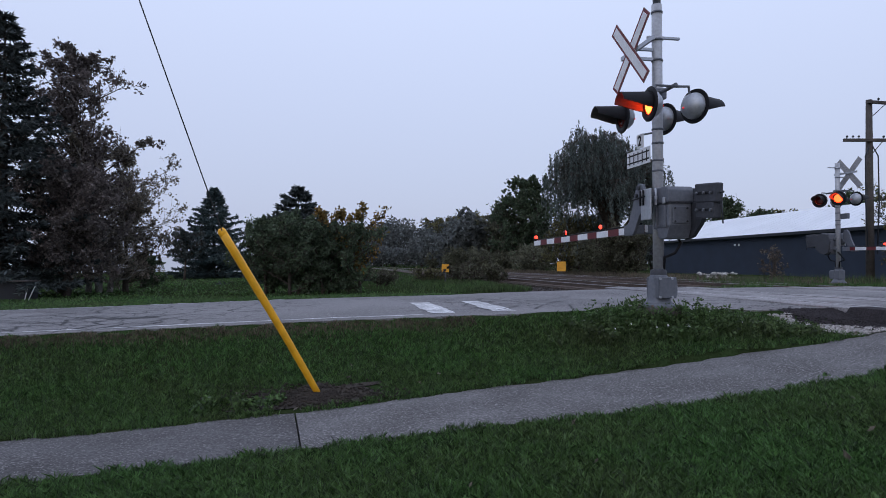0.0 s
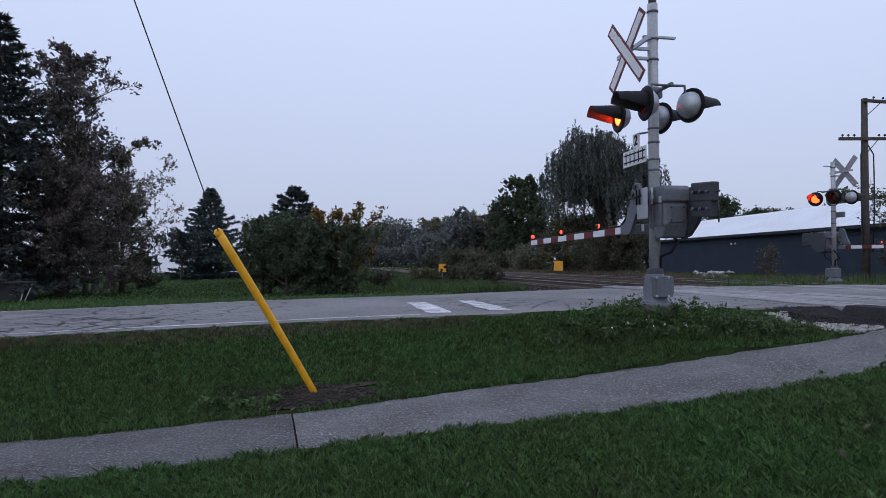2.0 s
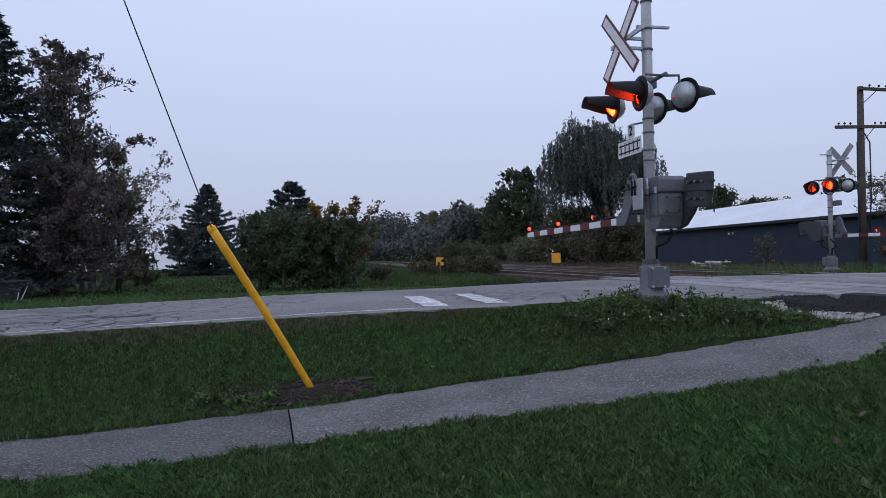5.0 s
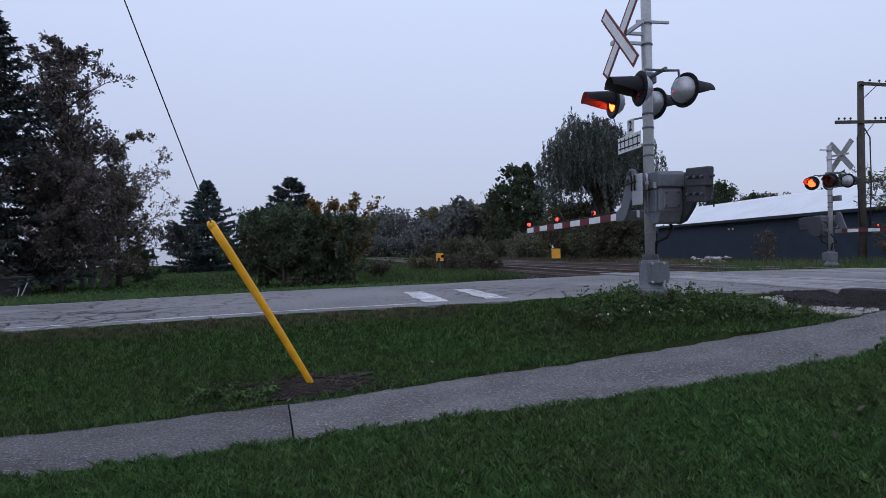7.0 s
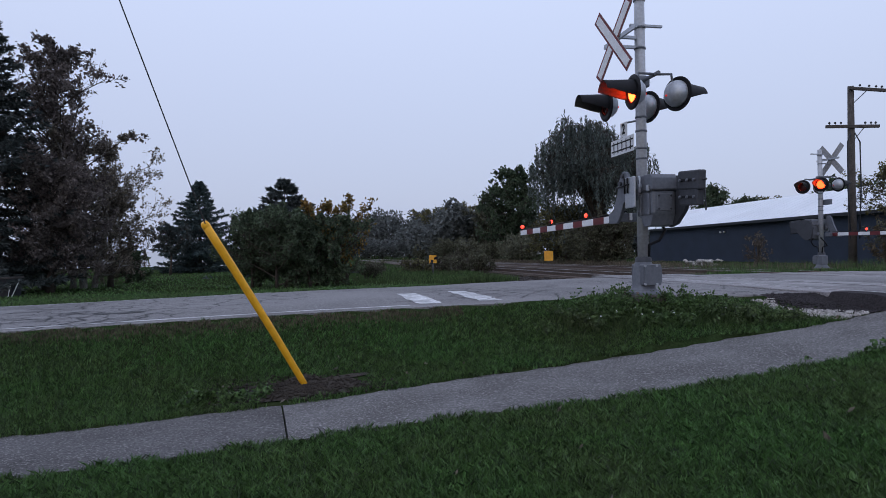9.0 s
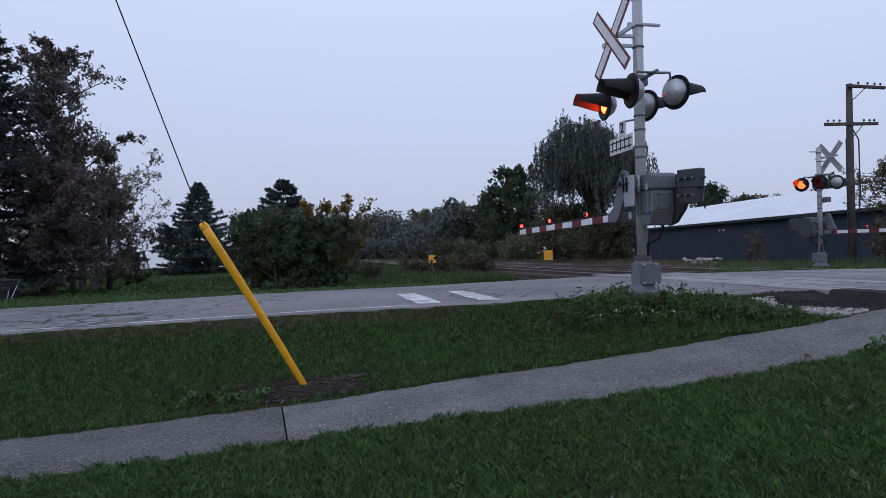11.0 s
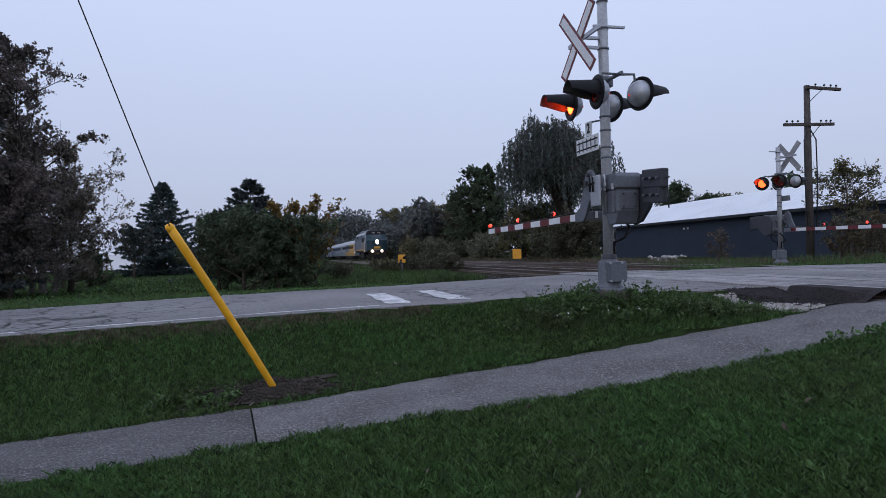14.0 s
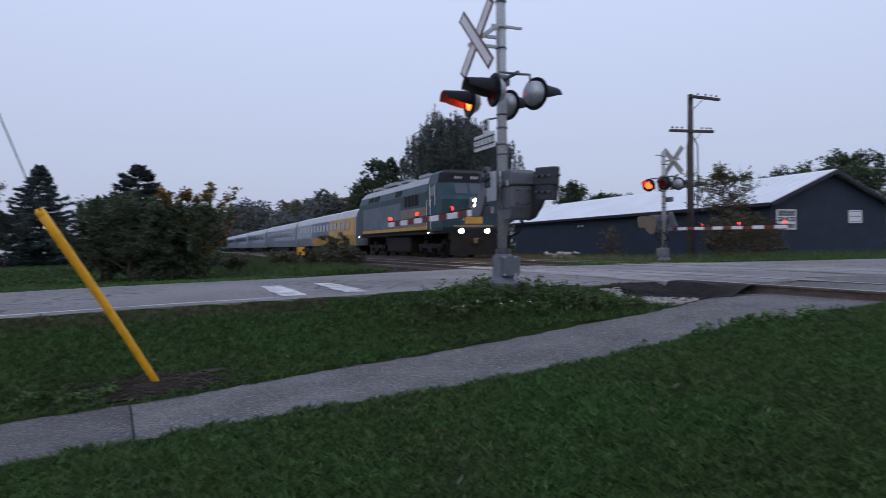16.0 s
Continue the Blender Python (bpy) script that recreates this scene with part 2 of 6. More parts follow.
def pad(x, k):
    """How far the walk widens towards the tracks."""
    wide = 0.16 * np.clip((1.5 - x) / 4, 0, 1) + 0.28 * np.interp(x, [-1.2, 0.8, 4.0, 5.5], [0, 1, 1, 0]) if k < 0.3 else 0.28 * np.interp(x, [0, 3, 6], [0, 1, 1])
    return k * np.clip(x - 5.0, 0, 4) + wide


def ground_z(x, y):
    """Height of the ground sheet."""
    x, y = np.asarray(x, float), np.asarray(y, float)
    u, v = to_uv(x, y)
    s = walk_z(x)
    w = y - walk_y(x)
    ne, fe = near_edge(u), far_edge(u)
    vw = to_uv(x, walk_y(x) + WALK_W)[1]
    t = np.clip((v - vw) / np.maximum(ne - vw, 0.3), 0, 1)
    rz = road_z(u)
    z = s + (rz - s) * (t * t * 0.9 + t * 0.1)
    z = z + 0.19 * np.exp(-((x - 3.0) ** 2 + (y - 9.35) ** 2) / 1.1)
    near = w < 0
    z = np.where(near, s - 0.02 + 0.012 * np.clip(-w, 0, 6) * np.clip((x - 1) / 4, -1, 1), z)
    under_walk = (w > 0.06 - pad(x, 0.35)) & (w < WALK_W - 0.06 + pad(x, 0.12)) & (x < 15.0)
    z = np.where(under_walk, s - 0.08, z)
    far_level = np.interp(u, [-30, -4, 3, 40], [0.55, 0.62, 0.72, 0.75])
    tf = np.clip((v - fe) / 4.0, 0, 1)
    z = np.where(v > fe, rz - 0.03 + (far_level - rz) * tf, z)
    z = np.where((v > ne + 0.05) & (v < fe - 0.05), rz - 0.12, z)
    roll = 0.05 * np.sin(x * 0.31 + 1) * np.cos(y * 0.23) * np.clip((v - fe - 2) / 10, 0, 1)
    return z + roll


def axis(stops):
    out = []
    for a, b, step in stops:
        out.extend(np.arange(a, b, step))
    return np.array(out + [stops[-1][1]])


gx = axis([(-2500, -300, 250), (-300, -60, 20), (-60, -12, 2), (-12, 12, 0.16), (12, 40, 1), (40, 100, 5), (100, 500, 50), (500, 2500, 250)])
gy = axis([(-2500, -100, 300), (-100, -10, 10), (-10, 2, 1), (2, 13, 0.14), (13, 30, 0.4), (30, 80, 2.5), (80, 300, 20), (300, 3000, 250)])
XX, YY = np.meshgrid(gx, gy)
ZZ = ground_z(XX, YY)
ni, nj = XX.shape
idx = np.arange(ni * nj).reshape(ni, nj)
quads = np.stack([idx[:-1, :-1], idx[:-1, 1:], idx[1:, 1:], idx[1:, :-1]], -1).reshape(-1, 4)
ground = fast("ground", np.stack([XX, YY, ZZ], -1), quads, M_SOIL)
ground.data.polygons.foreach_set("use_smooth", [True] * len(ground.data.polygons))
tagged(ground, "mown green lawn and verge sloping up to the road", "ground", kind="structure")


def strip(name, us, near, far, lift, thick, material, parent=None):
    """A slab that lies along the road between two lines of v."""
    verts, faces = [], []
    for u in us:
        z = float(road_z(u)) + lift
        a, b = float(near(u)), float(far(u))
        crown = [(a, -thick), (a, 0), (a + (b - a) * 0.25, 0.02), (a + (b - a) * 0.5, 0.03), (a + (b - a) * 0.75, 0.02), (b, 0), (b, -thick)]
        for v, dz in crown:
            x, y = to_xy(u, v)
            verts.append((x, y, z + dz))
    for i in range(len(us) - 1):
        for j in range(6):
            faces.append((i * 7 + j, (i + 1) * 7 + j, (i + 1) * 7 + j + 1, i * 7 + j + 1))
    return raw(name, verts, faces, material, parent)


us = np.concatenate([np.arange(-400, -30, 20), np.arange(-30, 30, 0.5), np.arange(30, 420, 20)])
road = strip("road", us, near_edge, far_edge, 0.0, 0.2, M_ROAD)
tagged(road, "pale worn asphalt road rising to the level crossing", "road", kind="structure")


# ---- trees and bushes ----
def leaves(rng, centres, spread, count, size, hang=0.0, stretch=1.8):
    """Corners and faces of many small leaf blades scattered round cluster centres."""
    centres = np.asarray(centres)
    pick = rng.integers(0, len(centres), count)
    pos = centres[pick] + np.clip(rng.normal(0, 1, (count, 3)), -1.5, 1.5) * spread
    a = rng.normal(0, 1, (count, 3))
    a[:, 2] -= hang
    a /= np.linalg.norm(a, axis=1)[:, None]
    b = np.cross(a, rng.normal(0, 1, (count, 3)))
    b /= np.linalg.norm(b, axis=1)[:, None] + 1e-6
    s = size * rng.uniform(0.6, 1.3, (count, 1))
    v = np.stack([pos - a * s * stretch * 0.5, pos + b * s * 0.45, pos + a * s * stretch * 0.5, pos - b * s * 0.45], 1)
    f = np.arange(count * 4).reshape(count, 4)
    return v.reshape(-1, 3), f


def sticks(p, q, ra, rb):
    """Three-sided twigs from the points p to the points q."""
    p, q = np.asarray(p, float), np.asarray(q, float)
    d = q - p
    d /= np.linalg.norm(d, axis=1)[:, None] + 1e-9
    ref = np.where(np.abs(d[:, 2:3]) > 0.9, np.array([[1.0, 0, 0]]), np.array([[0, 0, 1.0]]))
    a = np.cross(d, ref)
    a /= np.linalg.norm(a, axis=1)[:, None] + 1e-9
    b = np.cross(d, a)
    ra, rb = np.broadcast_to(ra, len(p))[:, None], np.broadcast_to(rb, len(p))[:, None]
    ring = [a * math.cos(w) + b * math.sin(w) for w in (0, 2.0944, 4.1888)]
    v = np.stack([p + r * ra for r in ring] + [q + r * rb for r in ring], 1)
    quad = np.array([(0, 1, 4, 3), (1, 2, 5, 4), (2, 0, 3, 5)])
    f = (quad[None] + np.arange(len(p))[:, None, None] * 6).reshape(-1, 4)
    return v.reshape(-1, 3), f


def unit(v):
    return v / (np.linalg.norm(v, axis=-1, keepdims=True) + 1e-9)


def deciduous(name, x, y, h, r, low, leaf, label, count=9000, size=0.16, bark=None, seed=1, limbs=26, spread=0.45, droop=0.0, lean=0.0, stems=1, group="", bare=0.12):
    """Stems, limbs, branches and twigs, with the leaves set along the twigs."""
    rng = np.random.default_rng(seed)
    z0 = float(ground_z(x, y)) - 0.05
    t = empty(name, x, y, z0)
    bm = bmesh.new()
    starts, ends, reaches, thick = [], [], [], []
    for st in range(stems):
        off = rng.normal(0, 0.25, 2) * (stems > 1)
        lx = lean + rng.normal(0, 0.04) + off[0] * 0.22
        ly = rng.normal(0, 0.04) + off[1] * 0.22
        top = 0.9 * rng.uniform(0.85, 1.0)
        axis_pts = [Vector((off[0] + lx * k * h + rng.normal(0, 0.012) * h * k, off[1] + ly * k * h + rng.normal(0, 0.012) * h * k, h * k * top)) for k in np.linspace(0, 1, 8)]
        r0 = 0.016 * h + 0.035
        tube(bm, axis_pts, [r0 * (1.25 if i == 0 else 1) * (1 - i / 7.6) / (1 + 0.5 * (stems > 1)) for i in range(8)], 7)
        n = limbs // stems
        for i in range(n):
            k = low / h + (0.98 - low / h) * (i + rng.uniform(0, 1)) / n
            base = axis_pts[min(7, int(k * 7))].lerp(axis_pts[min(7, int(k * 7) + 1)], k * 7 - int(k * 7))
            q = (k - low / h) / (1 - low / h)
            prof = math.sin(math.pi * min(1, 0.18 + 0.82 * q) ** 0.8) ** 0.6
            reach = r * max(0.25, prof) * rng.uniform(0.6, 1.02)
            az = i * 2.4 + rng.uniform(-0.6, 0.6)
            rise = reach * rng.uniform(0.25, 0.85) - droop * reach
            end = base + Vector((math.cos(az) * reach, math.sin(az) * reach, rise))
            end.z = min(end.z, h * rng.uniform(0.95, 1.02))
            mid = base.lerp(end, 0.5) + Vector(rng.normal(0, 0.07 * reach, 3)) + Vector((0, 0, -0.06 * reach))
            br = max(0.010, r0 * 0.30 * (1 - 0.6 * k))
            tube(bm, [base, mid, end], [br, br * 0.6, br * 0.25], 5, cap=False)
            for a, b in ((base, mid), (mid, end)):
                starts.append(tuple(a))
                ends.append(tuple(b))
                reaches.append(reach)
                thick.append(br)
    part("trunk", bm, bark or M_BARK, t)
    A, B, R, T = np.array(starts), np.array(ends), np.array(reaches), np.array(thick)
    # branches off the limbs, twigs off the branches
    per2, per3 = 5, 4
    i2 = np.repeat(np.arange(len(A)), per2)
    k2 = rng.uniform(0.15, 1.0, len(i2))[:, None]
    p2 = A[i2] + (B - A)[i2] * k2
    d2 = unit(unit((B - A)[i2]) * 0.6 + rng.normal(0, 0.62, (len(i2), 3)) + np.array([0, 0, 0.25 - droop]))
    q2 = p2 + d2 * (R[i2] * rng.uniform(0.20, 0.42, len(i2)))[:, None]
    i3 = np.repeat(np.arange(len(p2)), per3)
    k3 = rng.uniform(0.25, 1.0, len(i3))[:, None]
    p3 = p2[i3] + (q2 - p2)[i3] * k3
    d3 = unit(d2[i3] * 0.7 + rng.normal(0, 0.6, (len(i3), 3)) + np.array([0, 0, 0.15 - droop]))
    q3 = p3 + d3 * (R[i2][i3] * rng.uniform(0.10, 0.30, len(i3)))[:, None]
    fine = 0.0022 + 0.00022 * y
    v1, f1 = sticks(p2, q2, np.maximum(T[i2] * 0.35, fine * 1.4), fine)
    v2, f2 = sticks(p3, q3, fine, fine * 0.45)
    v1[:, 2], v2[:, 2] = np.maximum(v1[:, 2], 0.02), np.maximum(v2[:, 2], 0.02)
    fast("branchwork", np.concatenate([v1, v2]), np.concatenate([f1, f2 + len(v1)]), bark or M_BARK, t)
    # some twigs carry many leaves, some are bare
    full = rng.uniform(0, 1, len(p3)) ** 0.7 * (rng.uniform(0, 1, len(p3)) > bare)
    pick = rng.choice(len(p3), count, p=full / full.sum())
    k = rng.uniform(0.15, 1.05, (count, 1))
    pos = p3[pick] + (q3 - p3)[pick] * k + rng.normal(0, 1, (count, 3)) * min(spread * 0.28, size * 0.9)
    v, f = leaves(rng, pos, 0.0, count, size, hang=droop + 0.3)
    v[:, 2] = np.maximum(v[:, 2], 0.05)
    fast("crown", v, f, leaf, t)
    return tagged(t, label, "tree", group)


def conifer(name, x, y, h, r, low, leaf, label, seed=1, levels=26, size=0.22, per=70):
    """Whorls of boughs, each a flat drooping spray of side twigs clothed in needles."""
    rng = np.random.default_rng(seed)
    z0 = float(ground_z(x, y)) - 0.05
    t = empty(name, x, y, z0)
    bm = bmesh.new()
    tube(bm, [(0, 0, 0), (0, 0, h * 0.5), (0, 0, h)], [0.02 * h + 0.03, 0.012 * h, 0.01], 8)
    P, Q = [], []
    for i in range(levels):
        k = i / (levels - 1)
        z = low + (h - 0.1 - low) * k
        n = int(8 - 3 * k)
        for j in range(n):
            az = 2 * math.pi * (j + rng.uniform(-0.35, 0.35)) / n + i * 1.9
            ln = r * (1 - k) ** 0.9 * rng.uniform(0.62, 1.15) + 0.10
            d = Vector((math.cos(az), math.sin(az), 0))
            side = d.cross(Vector((0, 0, 1)))
            root = Vector((0, 0, z + rng.uniform(-0.05, 0.05)))
            mid = root + d * ln * 0.6 + Vector((0, 0, -0.20 * ln * (1 - k) + 0.1 * ln * k))
            end = root + d * ln + Vector((0, 0, -0.16 * ln * (1 - k) + 0.25 * ln * k))
            tube(bm, [root, mid, end], [0.02 + 0.004 * ln, 0.014, 0.005], 4, cap=False)
            m = max(5, int(per * 0.16 * ln / r) + 4)
            for q in np.linspace(0.15, 1.0, m):
                p = root.lerp(mid, q / 0.6) if q < 0.6 else mid.lerp(end, (q - 0.6) / 0.4)
                for s in (-1, 1):
                    w = (d * rng.uniform(0.5, 0.9) + side * s * rng.uniform(0.5, 0.9) + Vector((0, 0, rng.uniform(-0.35, 0.05)))).normalized()
                    tw = (0.10 + 0.30 * ln * (1.05 - q)) * rng.uniform(0.7, 1.2)
                    P.append(tuple(p))
                    Q.append(tuple(p + w * tw))
            P.append(tuple(mid))
            Q.append(tuple(end + d * 0.06))
    part("trunk", bm, M_BARK, t)
    P, Q = np.array(P), np.array(Q)
    per_twig = 9
    i = np.repeat(np.arange(len(P)), per_twig)
    k = rng.uniform(0.0, 1.0, (len(i), 1))
    pos = P[i] + (Q - P)[i] * k
    way = unit(unit((Q - P)[i]) * 0.9 + rng.normal(0, 0.38, (len(i), 3)))
    b = unit(np.cross(way, rng.normal(0, 1, (len(i), 3))))
    s = size * 0.62 * rng.uniform(0.6, 1.3, (len(i), 1))
    v = np.stack([pos, pos + way * s * 0.5 + b * s * 0.17, pos + way * s * 1.2, pos + way * s * 0.5 - b * s * 0.17], 1).reshape(-1, 3)
    fast("crown", v, np.arange(len(i) * 4).reshape(-1, 4), leaf, t)
    return tagged(t, label, "tree")


def willow(x, y, h, r, leaf, label, seed=3):
    """Ascending limbs in tiers, each ending in a dome of hanging strands."""
    rng = np.random.default_rng(seed)
    z0 = float(ground_z(x, y)) - 0.05
    t = empty("willow_tree", x, y, z0)
    bm = bmesh.new()
    tube(bm, [(0, 0, 0), (0.1, 0, h * 0.2), (-0.15, 0.1, h * 0.45), (-0.5, 0, h * 0.75)], [0.5, 0.4, 0.3, 0.1], 10)
    tops, lens, twp, twq = [], [], [], []
    for i in range(84):
        az = i * 2.4 + rng.uniform(-0.4, 0.4)
        g = math.sqrt((i + 0.5) / 84)
        reach = r * g * rng.uniform(0.8, 1.06)
        dome = math.sqrt(max(0.0, 1 - (reach / (r * 1.1)) ** 2))
        top = h * (0.42 + 0.57 * dome) * rng.uniform(0.72, 1.0)
        # the crown leans away from the track and is higher on that side
        e = Vector((math.cos(az) * reach - 0.5, math.sin(az) * reach, top * (1.0 - 0.035 * math.cos(az) * reach)))
        e.z = min(e.z, h)
        root = Vector((-0.1, 0, h * rng.uniform(0.2, 0.55)))
        knee = root.lerp(e, 0.6) + Vector((0, 0, 0.12 * h * (1 - g * 0.5)))
        tube(bm, [root, knee, e], [0.12, 0.06, 0.02], 5, cap=False)
        size = rng.uniform(0.45, 0.95)
        for j in range(24):
            o = rng.normal(0, 1, 3) * np.array([size, size, 0.22])
            s = np.array(e) + o
            s[2] -= 0.35 * (o[0] ** 2 + o[1] ** 2) / size
            tops.append(s)
            lens.append(min(s[2] - 0.4, rng.uniform(0.5, 1.0) * rng.choice([1.2, 2.0, 3.4], p=[0.4, 0.4, 0.2])))
            twp.append(tuple(e))
            twq.append(tuple(s))
    part("trunk", bm, M_BARK, t)
    tops, lens = np.array(tops), np.array(lens)
    v1, f1 = sticks(twp, twq, 0.012, 0.006)
    v2, f2 = sticks(tops, tops - np.stack([0 * lens, 0 * lens, lens], 1), 0.005, 0.003)
    fast("branchwork", np.concatenate([v1, v2]), np.concatenate([f1, f2 + len(v1)]), M_BARK, t)
    n = 34
    i = np.repeat(np.arange(len(tops)), n)
    k = rng.uniform(0, 1, len(i))
    sway = rng.normal(0, 0.10, (len(tops), 2))
    pos = tops[i] + np.stack([sway[i, 0] * k, sway[i, 1] * k, -k * lens[i]], 1) + rng.normal(0, 0.045, (len(i), 3))
    v, f = leaves(rng, pos, 0.0, len(pos), 0.075, hang=2.2, stretch=3.0)
    fast("crown", v, f, leaf, t)
    return tagged(t, label, "tree")


L_DARKGREEN = leaf_mat("dark_green_leaves", (0.075, 0.105, 0.060), (0.052, 0.075, 0.046), 0.4)
L_SPRUCE = leaf_mat("spruce_needles", (0.062, 0.075, 0.074), (0.045, 0.055, 0.055), 0.2)
L_BLUESPRUCE = leaf_mat("blue_spruce_needles", (0.062, 0.090, 0.092), (0.046, 0.066, 0.068), 0.2)
L_PURPLE = leaf_mat("purple_leaves", (0.150, 0.124, 0.116), (0.100, 0.092, 0.086), 0.45)
L_BRONZE = leaf_mat("bronze_leaves", (0.150, 0.105, 0.062), (0.095, 0.094, 0.051), 0.4)
L_BIRCH = leaf_mat("thin_autumn_leaves", (0.190, 0.160, 0.125), (0.130, 0.118, 0.098), 0.45)
L_BUSH = leaf_mat("bush_leaves", (0.090, 0.122, 0.072), (0.060, 0.085, 0.052), 0.4)
L_ORANGE = leaf_mat("orange_leaves", (0.22, 0.135, 0.040), (0.115, 0.115, 0.048), 0.45)
L_YELLOWING = leaf_mat("yellowing_leaves", (0.145, 0.132, 0.060), (0.095, 0.098, 0.055), 0.45)
L_WILLOW = leaf_mat("willow_leaves", (0.118, 0.145, 0.135), (0.088, 0.110, 0.102), 0.45)
L_OLIVE = leaf_mat("olive_leaves", (0.125, 0.125, 0.082), (0.090, 0.090, 0.064), 0.45)
# distance haze is put into this colour: paler and bluer than near leaves
L_FARHAZE = leaf_mat("haze_tinted_far_leaves", (0.120, 0.130, 0.126), (0.096, 0.106, 0.106))

# far side of the road, towards the open field
conifer("spruce_tree", -14.15, 21.2, 9.2, 3.0, 1.0, L_SPRUCE, "tall dark spruce beside the road", 11, 27, 0.27, 150)
deciduous("purple_maple_tree", -12.2, 21.4, 5.2, 1.75, 0.6, L_PURPLE, "dark purple-leaved maple on the lawn", 30000, 0.062, seed=12, limbs=44, spread=0.3)
deciduous("tall_ash_tree", -13.75, 24.0, 11.5, 2.5, 3.0, L_PURPLE, "tall thin-crowned tree with bare upper twigs", 18000, 0.082, seed=13, limbs=34, spread=0.3, bare=0.25)
deciduous("birch_tree", -12.95, 24.8, 6.9, 2.1, 0.6, L_BIRCH, "thin-leaved birch with pale stems on the lawn", 27000, 0.055, M_PALEBARK, 14, 48, 0.3, stems=4)
deciduous("bronze_shrub_tree", -12.3, 25.6, 4.8, 1.4, 0.3, L_BIRCH, "brown-leaved small tree beside the birch", 15000, 0.06, seed=15, limbs=34, spread=0.3)
deciduous("round_bush", -13.4, 29.5, 1.7, 0.75, 0.1, L_DARKGREEN, "low dark round bush on the lawn", 5000, 0.09, seed=16, limbs=18, spread=0.3, stems=3)
conifer("spruce_tree", -17.0, 49.0, 6.7, 3.5, 0.3, L_BLUESPRUCE, "dark blue-green spruce at the lawn's edge", 17, 24, 0.36, 110)
deciduous("small_leaning_tree", -17.6, 45.0, 3.5, 1.6, 1.5, L_SPRUCE, "small leaning bare-stemmed tree at the field's edge", 4200, 0.10, seed=18, limbs=18, spread=0.2, lean=0.02)
conifer("spruce_tree", -7.9, 36.0, 5.2, 3.9, 0.6, L_SPRUCE, "broad dark conifer behind the bushes", 19, 17, 0.36, 130)
for bx, by, bh, br, sd in ((-4.85, 21.6, 3.0, 1.35, 21), (-3.55, 21.9, 2.7, 1.1, 22), (-6.0, 22.8, 2.9, 1.25, 23)):
    deciduous("roadside_bush", bx, by, bh, br, 0.15, L_BUSH, "dense green roadside bush behind the road", 19000, 0.06, seed=sd, limbs=44, spread=0.3, stems=4, group="roadside bushes", bare=0.05)
deciduous("sumac_tree", -3.2, 22.6, 3.5, 1.0, 1.0, L_ORANGE, "sparse sumac with orange and green leaves", 5200, 0.07, seed=24, limbs=24, spread=0.3, stems=3)

# along the railway, far side
deciduous("broad_maple_tree", 9.2, 75.0, 11.9, 4.6, 0.8, L_DARKGREEN, "broad dark green tree beside the railway", 26000, 0.185, seed=31, limbs=54, spread=0.4, bare=0.05)
willow(12.3, 47.0, 11.0, 4.1, L_WILLOW, "tall weeping willow beside the railway")
deciduous("trackside_tree", 10.7, 52.0, 5.2, 3.1, 0.3, L_YELLOWING, "yellowing autumn tree beside the railway", 17000, 0.125, seed=33, limbs=40, spread=0.4)
deciduous("trackside_tree", 11.2, 41.5, 3.4, 2.1, 0.2, L_OLIVE, "olive autumn shrub tree below the willow", 14000, 0.10, seed=34, limbs=40, spread=0.4)
deciduous("trackside_tree", 7.3, 100.0, 9.8, 5.4, 0.4, L_OLIVE, "olive autumn tree beside the railway", 16000, 0.225, seed=35, limbs=40, spread=0.5)
deciduous("trackside_tree", 3.7, 140.0, 11.2, 6.8, 0.5, L_YELLOWING, "yellowing green tree beside the railway", 14000, 0.31, seed=36, limbs=40, spread=0.6)
for bx, by, bh, br, sd, lf in ((26.5, 84.0, 8.6, 4.0, 37, L_WILLOW), (36.0, 84.0, 10.2, 3.4, 38, L_DARKGREEN), (43.0, 90.0, 9.2, 3.6, 39, L_DARKGREEN), (48.5, 92.0, 8.9, 4.0, 40, L_YELLOWING), (55.0, 95.0, 8.6, 4.0, 42, L_DARKGREEN)):
    deciduous("trackside_tree", bx, by, bh, br, 0.3, lf, "tree showing above the shed's roof", 9000, 0.21, seed=sd, limbs=34, spread=0.7)
deciduous("thin_autumn_tree", 22.0, 31.0, 5.2, 1.9, 2.2, L_YELLOWING, "thin autumn tree with yellowing crown by the shed", 2600, 0.085, seed=41, limbs=26, spread=0.3)
for k, (bx, by, bh, br) in enumerate(((54, 62, 9.4, 5.5), (64, 66, 11.5, 6.5), (48, 72, 8, 6.5), (62, 80, 10.5, 7.5))):
    deciduous("shed_side_tree", bx, by, bh, br, 0.3, L_DARKGREEN, "dark green tree beyond the shed", 18000, 0.25, seed=50 + k, limbs=44, spread=0.8, group="trees beyond the shed")


